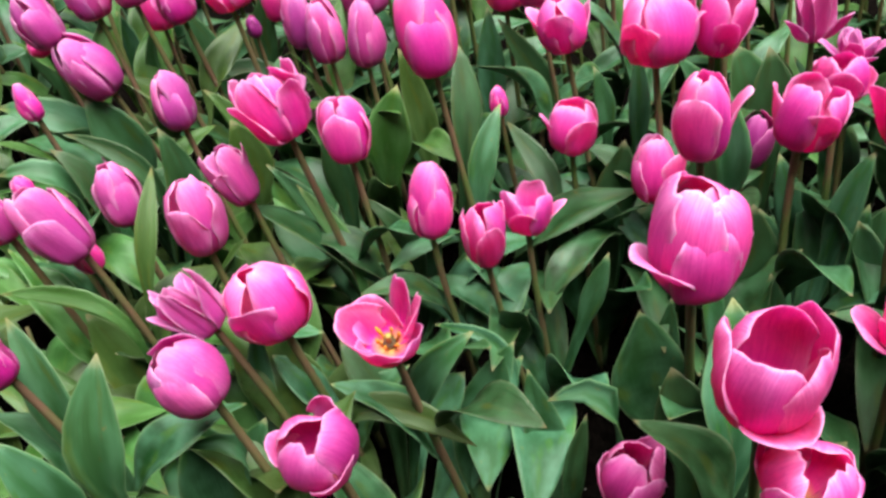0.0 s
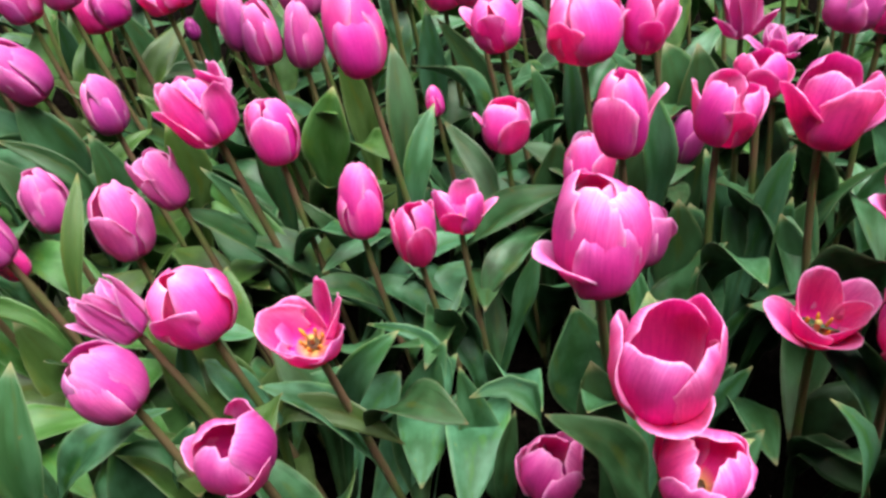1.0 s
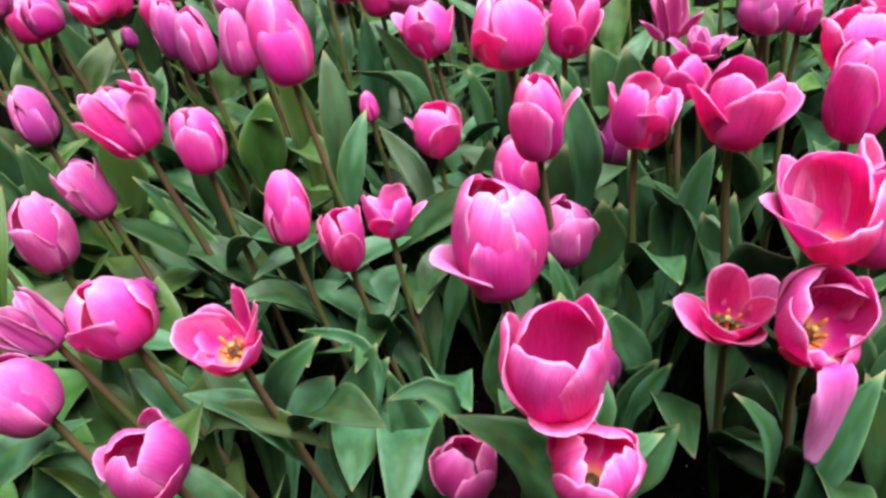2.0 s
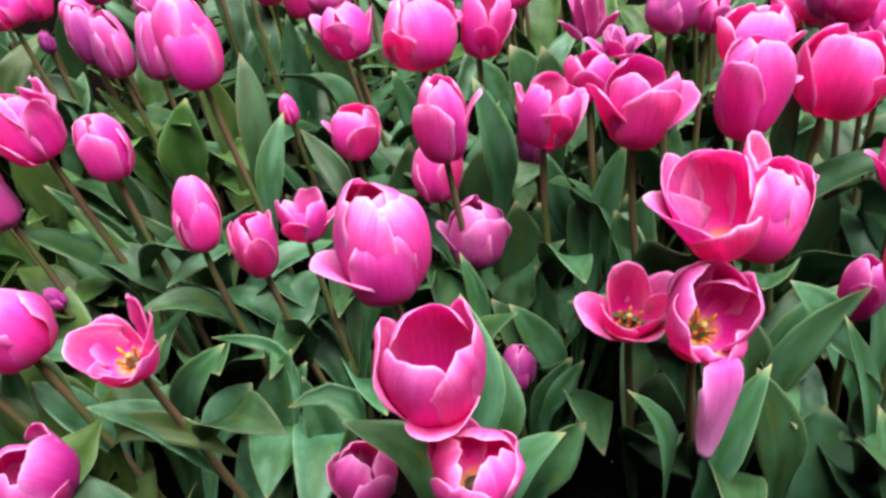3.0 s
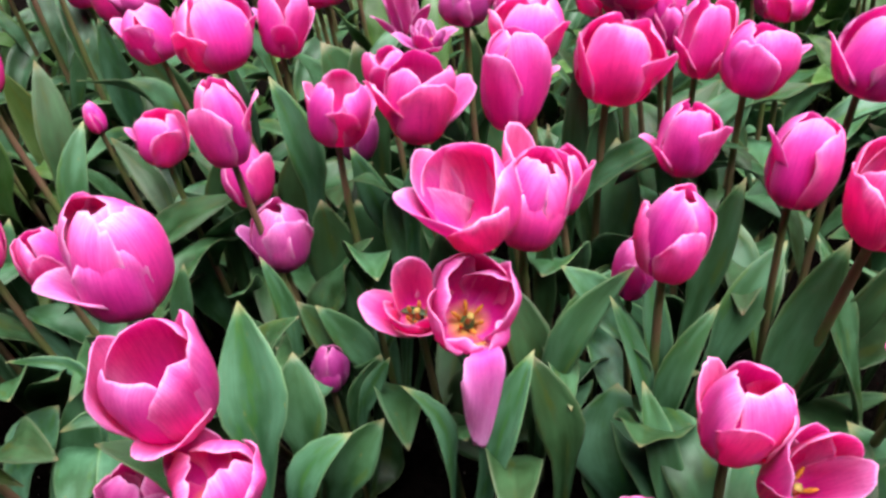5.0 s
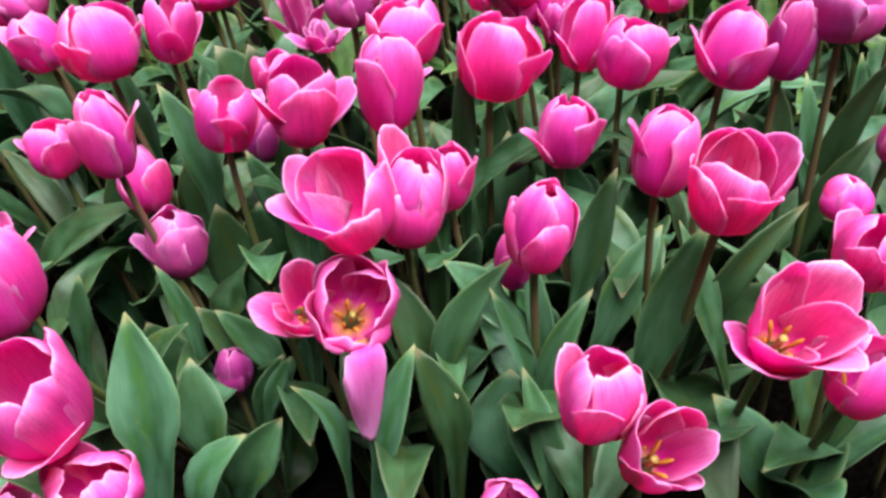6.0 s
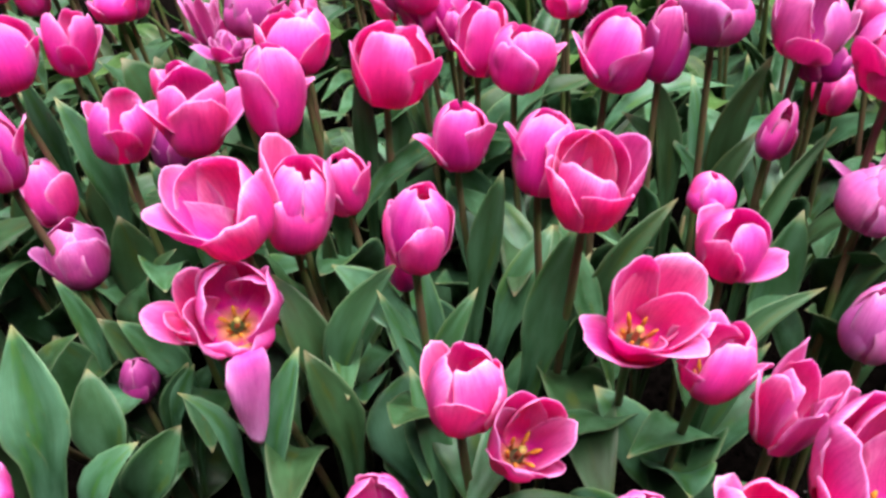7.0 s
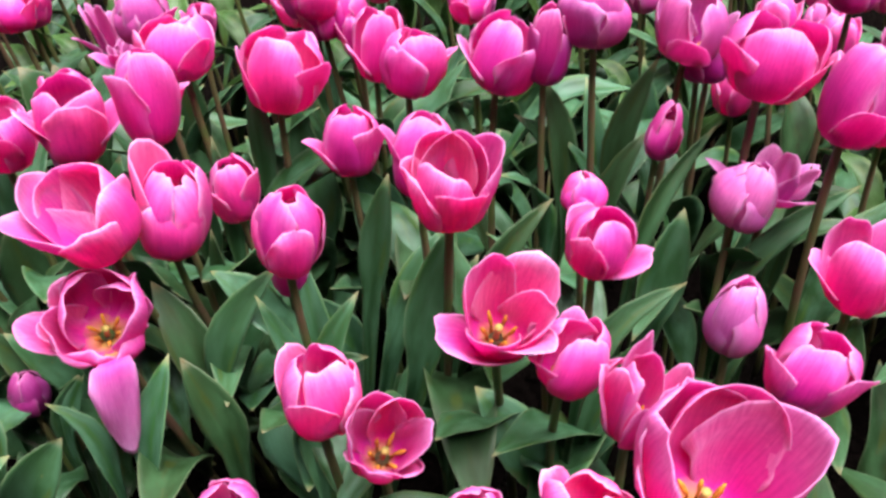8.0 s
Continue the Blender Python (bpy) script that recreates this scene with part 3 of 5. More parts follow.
tulip((0.117, 0.931, 0.398), (-0.18, 0.05), 0.0404, 0.0279, 0.3, "mauve", spin=81, foot=(0.218, 0.930), leaves=3)
tulip((0.208, 0.726, 0.400), (-0.09, 0.02), 0.0698, 0.0390, 0.4, "pink", spin=355, flare=((355, 0.8),), foot=(0.304, 0.726), leaves=3, tall=0.76)
tulip((0.267, 0.742, 0.403), (0.13, -0.01), 0.0610, 0.0267, 0.45, "rose", spin=262, flare=((262, 0.9),), foot=(0.350, 0.753), leaves=3, tall=0.67)
tulip((0.413, 0.845, 0.382), (-0.12, 0.08), 0.0643, 0.0267, 0.9, "mauve", n=9, spin=82, foot=(0.478, 0.846), leaves=3)
tulip((0.425, 0.771, 0.388), (-0.01, -0.00), 0.0294, 0.0276, 0.9, "mauve", n=10, spin=44, foot=(0.491, 0.767), leaves=3)
tulip((0.212, 0.569, 0.376), (-0.08, 0.02), 0.0724, 0.0251, 0.22, "pink", spin=350, flare=((350, 0.9),), foot=(0.305, 0.558), leaves=2, tall=0.65)
tulip((0.222, 0.694, 0.265), (-0.14, 0.08), 0.0679, 0.0249, 0.2, "pink", spin=73, foot=(0.288, 0.685), leaves=3)
tulip((0.342, 0.782, 0.259), (0.08, 0.02), 0.0633, 0.0247, 0.3, "violet", spin=71, foot=(0.388, 0.790), leaves=3)
tulip((0.302, 0.594, 0.374), (0.08, -0.01), 0.0566, 0.0318, 0.5, "rose", spin=268, flare=((268, 0.8),), foot=(0.355, 0.584), leaves=3, tall=0.91)
tulip((0.362, 0.662, 0.387), (-0.09, 0.04), 0.0416, 0.0250, 0.5, "rose", spin=0, foot=(0.423, 0.654), leaves=3, tall=0.80)
tulip((0.363, 0.543, 0.396), (0.04, -0.01), 0.0695, 0.0335, 0.5, "rose", spin=-4, foot=(0.447, 0.546), leaves=2, tall=0.93, petals=((185, 1.2, 1.0, 1.05), (0, 1.22, 1.0, 1.05), (270, 0.45, 0.85, 1.05), (95, 0.22, 1.0, 1.05), (225, 0.4, 0.95, 1.0), (315, 0.42, 0.95, 1.0)))
tulip((0.152, 0.378, 0.383), (-0.14, -0.04), 0.0740, 0.0305, 0.26, "pink", spin=203, foot=(0.255, 0.520), leaves=2, tall=0.50, petals=((214, 1.3, 0.92, 1.25), (322, 0.2, 0.95, 1.0), (268, 0.3, 0.8, 0.75), (90, 0.06, 1.06, 1.1), (150, 0.18, 1.06, 1.15), (30, 0.08, 1.02, 1.0), (290, 0.02, 0.98, 0.8), (235, 0.06, 1.02, 0.9)))
tulip((0.243, 0.582, 0.259), (-0.07, 0.00), 0.0651, 0.0309, 0.2, "mauve", n=7, spin=182, flare=((182, 0.8),), foot=(0.295, 0.585), leaves=2)
tulip((0.176, 0.304, 0.355), (-0.16, -0.22), 0.0680, 0.0310, 0.41, "rose", spin=266, foot=(0.246, 0.326), leaves=2, tall=0.87, petals=((272, 1.28, 0.82, 1.15), (15, 0.4, 1.02, 0.95), (170, 0.36, 1.0, 1.05), (222, 0.32, 0.96, 0.9), (325, 0.4, 0.95, 0.85), (90, 0.3, 1.02, 1.05)))
tulip((0.191, 0.272, 0.320), (0.01, -0.20), 0.0415, 0.0266, 0.3, "rose", spin=117, foot=(0.241, 0.282), leaves=2)
tulip((0.130, 0.354, 0.220), (-0.01, -0.15), 0.0522, 0.0237, 0.28, "crimson", spin=44, foot=(0.169, 0.359), leaves=2)
tulip((0.340, 0.435, 0.290), (-0.15, -0.27), 0.0520, 0.0313, 0.75, "rose", spin=172, foot=(0.394, 0.455), leaves=2, petals=((175, 1.25, 1.0, 1.15), (10, 1.2, 1.0, 1.15), (275, 1.15, 0.9, 1.15), (95, 0.75, 1.0, 1.05), (225, 0.8, 0.9, 1.0), (325, 0.8, 0.9, 1.0)))
tulip((-0.127, 0.479, 0.267), (-0.36, -0.02), 0.0626, 0.0342, 0.2, "pink", spin=265, flare=((265, 0.6),), foot=(-0.031, 0.474), leaves=3, tall=0.92)
tulip((-0.040, 0.445, 0.282), (-0.11, -0.29), 0.0396, 0.0321, 0.75, "rose", spin=60, foot=(0.044, 0.469), leaves=3, petals=((190, 0.8, 1.1, 1.15), (265, 0.62, 0.9, 1.05), (320, 0.62, 0.9, 1.0), (60, 0.62, 1.35, 0.42), (25, 0.85, 1.25, 0.42), (125, 0.95, 0.85, 0.9)))
tulip((-0.175, 0.459, 0.285), (-0.60, -0.03), 0.0534, 0.0233, 0.6, "mauve", n=9, spin=110, foot=(-0.062, 0.464), leaves=3, tall=0.94)
tulip((-0.160, 0.390, 0.277), (-0.53, -0.04), 0.0564, 0.0255, 0.1, "mauve", spin=25, foot=(-0.066, 0.389), leaves=3, tall=0.99)
tulip((-0.075, 0.350, 0.258), (-0.24, -0.34), 0.0483, 0.0292, 0.33, "crimson", spin=65, foot=(0.006, 0.363), leaves=3)
tulip((-0.204, 0.559, 0.291), (-0.21, 0.08), 0.0665, 0.0250, 0.25, "mauve", spin=11, foot=(-0.108, 0.550), leaves=3, tall=0.81)
tulip((-0.182, 0.632, 0.299), (-0.46, 0.03), 0.0581, 0.0227, 0.5, "mauve", n=7, spin=18, foot=(-0.093, 0.620), leaves=3, tall=0.67)
tulip((-0.297, 0.625, 0.278), (-0.25, 0.08), 0.0615, 0.0215, 0.15, "mauve", spin=55, foot=(-0.225, 0.622), leaves=3)
tulip((-0.392, 0.860, 0.216), (-0.49, 0.01), 0.0417, 0.0218, 0.2, "mauve", spin=1, foot=(-0.311, 0.854), leaves=3)
tulip((-0.303, 0.540, 0.299), (-0.59, -0.03), 0.0720, 0.0244, 0.4, "mauve", spin=39, foot=(-0.208, 0.548), leaves=3, tall=0.84)
tulip((-0.310, 0.566, 0.266), (-0.45, 0.03), 0.0376, 0.0135, 0.1, "pink", spin=93, foot=(-0.210, 0.558), leaves=3)
tulip((-0.361, 0.541, 0.314), (-0.47, 0.02), 0.0397, 0.0171, 0.3, "mauve", spin=84, foot=(-0.259, 0.547), leaves=3, tall=0.80)
tulip((-0.286, 0.377, 0.309), (-0.65, -0.06), 0.0293, 0.0181, 0.5, "crimson", spin=23, foot=(-0.172, 0.372), leaves=3, tall=0.98)
tulip((-0.415, 0.731, 0.338), (-0.38, 0.05), 0.0386, 0.0116, 0, "pink", spin=99, foot=(-0.314, 0.728), leaves=3, tall=0.91)
tulip((-0.365, 0.923, 0.400), (-0.27, 0.07), 0.0447, 0.0239, 0.2, "mauve", spin=39, foot=(-0.232, 0.926), leaves=3, tall=0.88)
tulip((-0.321, 0.952, 0.371), (-0.34, 0.06), 0.0454, 0.0254, 0.3, "crimson", spin=45, foot=(-0.203, 0.953), leaves=3, tall=0.96)
tulip((-0.421, 0.685, 0.275), (-0.53, -0.00), 0.0234, 0.0099, 0, "pink", spin=1, foot=(-0.327, 0.676), leaves=3)
tulip((0.374, 0.393, 0.391), (-0.28, -0.02), 0.0680, 0.0350, 0.4, "pink", spin=164, foot=(0.475, 0.472), leaves=2, tall=0.75, petals=((192, 1.22, 1.18, 1.3), (268, 0.6, 0.62, 1.15), (340, 0.4, 0.8, 0.95), (95, 0.36, 0.95, 1.05), (45, 0.3, 0.95, 0.95), (140, 0.55, 1.05, 1.0)))
tulip((0.417, 0.423, 0.362), (0.16, -0.02), 0.0740, 0.0300, 0.25, "pink", spin=82, foot=(0.511, 0.486), leaves=2, tall=0.79, petals=((130, 0.5, 1.16, 1.25), (265, 0.3, 0.72, 1.05), (25, 0.28, 0.98, 1.05), (320, 0.12, 0.9, 1.0), (210, 0.1, 0.98, 1.0), (80, 0.12, 1.0, 1.0)))
tulip((0.483, 0.504, 0.332), (-0.09, -0.03), 0.0584, 0.0233, 0.4, "rose", spin=87, foot=(0.559, 0.498), leaves=2)
tulip((0.360, 0.370, 0.336), (0.02, -0.52), 0.0523, 0.0345, 0.55, "rose", spin=256, foot=(0.443, 0.408), leaves=2, tall=0.95, petals=((190, 0.62, 1.05, 1.1), (80, 0.45, 1.0, 1.1), (272, 2.0, 1.35, 0.6), (5, 0.45, 1.0, 1.0), (130, 0.4, 1.0, 1.0), (300, 0.3, 0.6, 0.6), (235, 0.4, 0.62, 0.6), (40, 0.35, 0.85, 0.7)))
tulip((0.272, 0.504, 0.170), (-0.00, 0.03), 0.0467, 0.0175, 0, "violet", spin=10, foot=(0.301, 0.492), leaves=2)
tulip((0.422, 0.484, 0.426), (0.02, -0.01), 0.0724, 0.0258, 0.3, "rose", spin=343, flare=((343, 0.85),), foot=(0.485, 0.480), leaves=2, tall=0.76)
tulip((0.541, 0.565, 0.404), (0.15, -0.05), 0.0721, 0.0402, 0.5, "rose", spin=57, foot=(0.583, 0.580), leaves=2)
tulip((0.461, 0.553, 0.451), (-0.04, 0.00), 0.0477, 0.0329, 0.4, "pink", spin=62, foot=(0.530, 0.550), leaves=2, tall=0.88)
tulip((0.443, 0.686, 0.442), (0.02, -0.01), 0.0516, 0.0298, 0.2, "mauve", spin=328, flare=((328, 0.8),), foot=(0.502, 0.686), leaves=3, tall=0.92)
tulip((0.588, 0.501, 0.359), (0.04, -0.02), 0.0650, 0.0292, 0.32, "rose", spin=178, flare=((178, 1),), foot=(0.652, 0.503), leaves=2)
tulip((0.490, 0.347, 0.374), (0.07, -0.02), 0.0637, 0.0253, 0.25, "rose", spin=33, foot=(0.545, 0.351), leaves=2, tall=0.88)
tulip((0.500, 0.401, 0.314), (0.02, -0.01), 0.0478, 0.0176, 0.3, "crimson", spin=116, foot=(0.552, 0.398), leaves=2)
tulip((0.654, 0.608, 0.401), (0.09, -0.03), 0.0700, 0.0280, 0.4, "rose", spin=188, flare=((188, 1),), foot=(0.694, 0.613), leaves=3, tall=0.97)
tulip((0.661, 0.538, 0.412), (0.16, -0.05), 0.0611, 0.0349, 0.4, "rose", spin=338, flare=((338, 0.85),), foot=(0.726, 0.549), leaves=2)
tulip((0.610, 0.388, 0.390), (0.04, -0.00), 0.0697, 0.0279, 0.3, "rose", spin=169, flare=((169, 0.8),), foot=(0.671, 0.399), leaves=2)
tulip((0.475, 0.226, 0.338), (0.00, -0.10), 0.0608, 0.0258, 0.3, "pink", spin=110, foot=(0.539, 0.237), leaves=2, tall=0.88)
tulip((0.509, 0.210, 0.308), (-0.02, -0.46), 0.0646, 0.0259, 0.6, "rose", spin=329, foot=(0.560, 0.228), leaves=2, petals=((100, 0.5, 1.0, 1.05), (160, 0.52, 1.0, 1.05), (215, 0.6, 0.85, 1.0), (275, 0.75, 0.7, 0.95), (355, 0.95, 0.95, 0.85), (55, 0.45, 1.0, 0.9)))
tulip((0.590, 0.288, 0.429), (-0.10, -0.24), 0.0566, 0.0309, 0.45, "rose", spin=251, foot=(0.640, 0.378), leaves=2, tall=0.91, petals=((265, 0.72, 0.95, 1.15), (185, 0.52, 1.0, 1.1), (350, 0.52, 1.05, 1.1), (90, 0.42, 1.05, 1.05), (225, 0.35, 1.0, 1.0), (40, 0.4, 1.0, 1.0)))
tulip((0.720, 0.472, 0.432), (0.18, -0.07), 0.0688, 0.0356, 0.3, "pink", spin=164, flare=((164, 1.05), (334, 1),), foot=(0.751, 0.474), leaves=2, tall=0.96)
tulip((0.749, 0.438, 0.446), (0.07, -0.02), 0.0678, 0.0199, 0.4, "crimson", spin=53, foot=(0.798, 0.436), leaves=2)
tulip((0.789, 0.427, 0.480), (-0.08, 0.04), 0.0546, 0.0321, 0.2, "mauve", spin=62, foot=(0.843, 0.418), leaves=2, tall=0.80)
tulip((0.886, 0.419, 0.455), (0.11, -0.06), 0.0595, 0.0348, 0.5, "mauve", spin=225, flare=((225, 1.1),), foot=(0.910, 0.437), leaves=2, tall=0.76)
tulip((0.910, 0.410, 0.436), (-0.02, 0.00), 0.0334, 0.0204, 0.3, "crimson", spin=53, foot=(0.955, 0.421), leaves=2, tall=0.95)
tulip((0.854, 0.396, 0.373), (0.14, -0.08), 0.0541, 0.0166, 0, "pink", spin=108, foot=(0.899, 0.407), leaves=2)
tulip((0.707, 0.300, 0.401), (-0.02, 0.00), 0.0308, 0.0181, 0.05, "pink", spin=72, foot=(0.756, 0.291), leaves=2)
tulip((0.690, 0.255, 0.380), (0.06, -0.07), 0.0507, 0.0270, 0.4, "rose", spin=325, flare=((325, 1.1),), foot=(0.732, 0.249), leaves=2)
tulip((0.593, 0.220, 0.373), (-0.14, -0.42), 0.0686, 0.0322, 0.7, "pink", spin=140, foot=(0.705, 0.342), leaves=2, petals=((190, 1.34, 1.08, 1.2), (25, 1.12, 1.08, 1.25), (285, 1.0, 0.9, 1.05), (95, 0.62, 1.0, 1.1), (235, 0.95, 0.9, 1.0), (330, 0.75, 0.95, 1.0)))
tulip((0.621, 0.181, 0.356), (0.18, -0.15), 0.0505, 0.0246, 0.45, "rose", spin=185, flare=((185, 0.95),), foot=(0.710, 0.281), leaves=2)
tulip((0.411, 0.193, 0.313), (-0.10, -0.17), 0.0298, 0.0206, 0.4, "crimson", spin=76, foot=(0.469, 0.215), leaves=2)
tulip((0.869, 0.309, 0.466), (0.08, -0.05), 0.0606, 0.0418, 0.5, "rose", spin=165, flare=((165, 0.8),), foot=(0.906, 0.307), leaves=2, tall=0.75)
tulip((0.860, 0.219, 0.466), (0.13, -0.08), 0.0686, 0.0272, 0.5, "rose", spin=235, flare=((235, 1.05),), foot=(0.914, 0.220), leaves=2, tall=0.85)
tulip((0.868, 0.273, 0.392), (0.01, -0.01), 0.0355, 0.0355, 0.9, "lilac", n=9, spin=7, foot=(0.895, 0.274), leaves=2)
tulip((0.830, 0.266, 0.380), (0.16, -0.09), 0.0530, 0.0252, 0.05, "lilac", n=8, spin=37, foot=(0.860, 0.263), leaves=2)
tulip((0.842, 0.158, 0.373), (-0.04, -0.10), 0.0589, 0.0303, 0.6, "rose", spin=145, flare=((145, 1),), foot=(0.907, 0.167), leaves=1)
tulip((0.754, 0.176, 0.346), (0.03, -0.02), 0.0580, 0.0196, 0, "lilac", spin=36, foot=(0.804, 0.173), leaves=1, tall=0.90)
tulip((0.775, 0.129, 0.332), (0.12, -0.11), 0.0552, 0.0296, 0.45, "rose", spin=35, foot=(0.825, 0.134), leaves=1)
tulip((0.639, 0.134, 0.351), (0.03, -0.14), 0.0655, 0.0245, 0.45, "rose", n=9, spin=8, foot=(0.687, 0.145), leaves=1)
tulip((0.620, 0.057, 0.379), (-0.02, -0.15), 0.0705, 0.0386, 0.45, "rose", spin=160, foot=(0.687, 0.077), leaves=1, petals=((195, 1.25, 1.02, 1.2), (338, 0.72, 1.08, 1.3), (95, 0.36, 0.98, 1.15), (280, 0.50, 0.72, 0.8), (45, 0.40, 1.0, 1.0), (150, 0.50, 0.95, 0.85)))
tulip((0.624, 0.684, 0.425), (-0.13, 0.05), 0.0470, 0.0250, 0.3, "rose", spin=58, foot=(0.716, 0.673), leaves=3, tall=0.92)
tulip((0.648, 0.674, 0.423), (-0.04, 0.01), 0.0534, 0.0210, 0.2, "rose", spin=89, foot=(0.730, 0.677), leaves=3, tall=0.93)
tulip((0.822, 0.729, 0.409), (-0.02, 0.00), 0.0457, 0.0284, 0.3, "crimson", spin=20, foot=(0.865, 0.722), leaves=3)
tulip((0.560, 0.071, 0.384), (-0.10, -0.17), 0.0306, 0.0211, 0.4, "pink", spin=95, foot=(0.636, 0.075), leaves=1, tall=0.93)
tulip((0.524, 0.107, 0.359), (-0.13, -0.16), 0.0250, 0.0145, 0.4, "rose", spin=37, foot=(0.582, 0.122), leaves=1)
tulip((1.058, 0.397, 0.490), (-0.07, 0.02), 0.0375, 0.0259, 0.3, "crimson", spin=90, foot=(1.102, 0.403), leaves=2)
tulip((0.651, 0.652, 0.413), (-0.05, 0.03), 0.0438, 0.0185, 0.3, "crimson", spin=48, foot=(0.696, 0.649), leaves=3, tall=0.98)
tulip((0.614, 0.700, 0.445), (-0.06, 0.00), 0.0443, 0.0305, 0.3, "mauve", spin=101, foot=(0.687, 0.710), leaves=3, tall=0.91)
tulip((0.499, 0.723, 0.427), (0.05, -0.01), 0.0371, 0.0181, 0.3, "crimson", spin=28, foot=(0.547, 0.727), leaves=3)
tulip((0.318, 0.877, 0.410), (-0.06, 0.03), 0.0388, 0.0268, 0.3, "rose", spin=81, foot=(0.415, 0.876), leaves=3, tall=0.94)
tulip((0.626, 0.771, 0.415), (-0.09, 0.04), 0.0513, 0.0354, 0.3, "pink", spin=74, foot=(0.695, 0.779), leaves=3)
tulip((0.330, 0.899, 0.406), (-0.05, 0.02), 0.0494, 0.0291, 0.3, "rose", spin=89, foot=(0.408, 0.909), leaves=3, tall=0.96)
tulip((0.798, 0.682, 0.424), (-0.10, 0.05), 0.0393, 0.0247, 0.3, "rose", spin=97, foot=(0.847, 0.668), leaves=3, tall=0.97)
tulip((0.908, 0.421, 0.433), (-0.07, 0.03), 0.0283, 0.0181, 0.3, "crimson", spin=112, foot=(0.976, 0.425), leaves=2, tall=0.96)
tulip((-0.247, 1.007, 0.334), (-0.19, 0.00), 0.0281, 0.0098, 0, "violet", spin=52, foot=(-0.173, 1.004), leaves=3)
tulip((-0.148, 0.600, 0.225), (-0.53, 0.03), 0.0228, 0.0089, 0, "violet", spin=37, foot=(-0.065, 0.599), leaves=3)
tulip((0.066, 0.810, 0.308), (-0.22, 0.06), 0.0347, 0.0107, 0, "rose", spin=112, foot=(0.139, 0.804), leaves=3)
tulip((0.612, 0.680, 0.450), (0.05, -0.01), 0.0420, 0.0290, 0.3, "rose", spin=37, foot=(0.677, 0.679), leaves=3, tall=0.87)

# ---- leaves that stand out ----
grown_leaf((0.122, 0.404, 0.288), (0.098, 0.428, 0.258), (0.075, 0.400, 0.267), 0.0123, (0.38, -0.57, -0.73), 200)
grown_leaf((0.073, 0.533, 0.203), (0.022, 0.588, 0.181), (-0.008, 0.556, 0.211), 0.0081, (-0.23, -0.51, -0.83), 201)
grown_leaf((-0.092, 0.684, 0.178), (-0.056, 0.690, 0.155), (0.001, 0.669, 0.142), 0.0120, (0.34, 0.48, 0.81), 202)
grown_leaf((0.242, 0.422, 0.193), (0.237, 0.446, 0.227), (0.240, 0.464, 0.253), 0.0220, (-0.98, 0.13, -0.11), 203)
grown_leaf((0.226, 0.355, 0.227), (0.247, 0.366, 0.249), (0.275, 0.364, 0.255), 0.0152, (-0.48, 0.56, 0.67), 204)
grown_leaf((0.269, 0.388, 0.194), (0.287, 0.398, 0.215), (0.304, 0.401, 0.224), 0.0211, (-0.67, 0.51, 0.54), 205)
grown_leaf((0.295, 0.581, 0.054), (0.313, 0.595, 0.080), (0.341, 0.605, 0.104), 0.0149, (-0.75, 0.47, 0.47), 206)
grown_leaf((0.341, 0.331, 0.300), (0.330, 0.353, 0.291), (0.310, 0.353, 0.304), 0.0092, (-0.45, -0.43, -0.78), 207)
grown_leaf((0.353, 0.428, 0.193), (0.379, 0.409, 0.174), (0.414, 0.389, 0.154), 0.0173, (0.65, 0.33, 0.68), 208)
grown_leaf((0.370, 0.315, 0.299), (0.389, 0.341, 0.299), (0.397, 0.334, 0.336), 0.0139, (-0.82, 0.43, 0.37), 209)
grown_leaf((0.411, 0.411, 0.179), (0.443, 0.405, 0.179), (0.470, 0.397, 0.177), 0.0109, (0.15, 0.53, 0.83), 210)
grown_leaf((0.426, 0.363, 0.315), (0.453, 0.376, 0.342), (0.488, 0.379, 0.358), 0.0150, (-0.58, 0.54, 0.61), 212)
grown_leaf((0.514, 0.360, 0.287), (0.511, 0.379, 0.315), (0.510, 0.405, 0.352), 0.0110, (-0.98, 0.11, -0.15), 213)
grown_leaf((0.498, 0.330, 0.303), (0.516, 0.338, 0.322), (0.541, 0.346, 0.341), 0.0122, (-0.67, 0.51, 0.54), 214)
grown_leaf((0.487, 0.336, 0.302), (0.474, 0.352, 0.322), (0.466, 0.369, 0.343), 0.0103, (-0.91, -0.09, -0.41), 215)
grown_leaf((0.483, 0.337, 0.179), (0.489, 0.374, 0.185), (0.503, 0.397, 0.223), 0.0410, (-0.98, 0.20, -0.01), 216)
grown_leaf((0.592, 0.391, 0.271), (0.611, 0.405, 0.298), (0.649, 0.420, 0.331), 0.0183, (-0.74, 0.48, 0.47), 217)
grown_leaf((0.569, 0.566, 0.254), (0.580, 0.593, 0.296), (0.586, 0.619, 0.337), 0.0269, (-0.97, 0.24, 0.05), 218)
grown_leaf((0.348, 0.638, 0.104), (0.323, 0.665, 0.135), (0.300, 0.702, 0.182), 0.0231, (-0.89, -0.12, -0.45), 219)
grown_leaf((0.365, 0.625, 0.234), (0.360, 0.642, 0.258), (0.355, 0.662, 0.284), 0.0152, (-0.97, 0.05, -0.23), 220)
grown_leaf((0.204, 0.732, 0.226), (0.172, 0.749, 0.241), (0.136, 0.764, 0.251), 0.0095, (-0.47, -0.42, -0.77), 221)
grown_leaf((-0.239, 0.349, 0.248), (-0.237, 0.375, 0.287), (-0.235, 0.395, 0.317), 0.0220, (-1.00, 0.03, 0.05), 222)
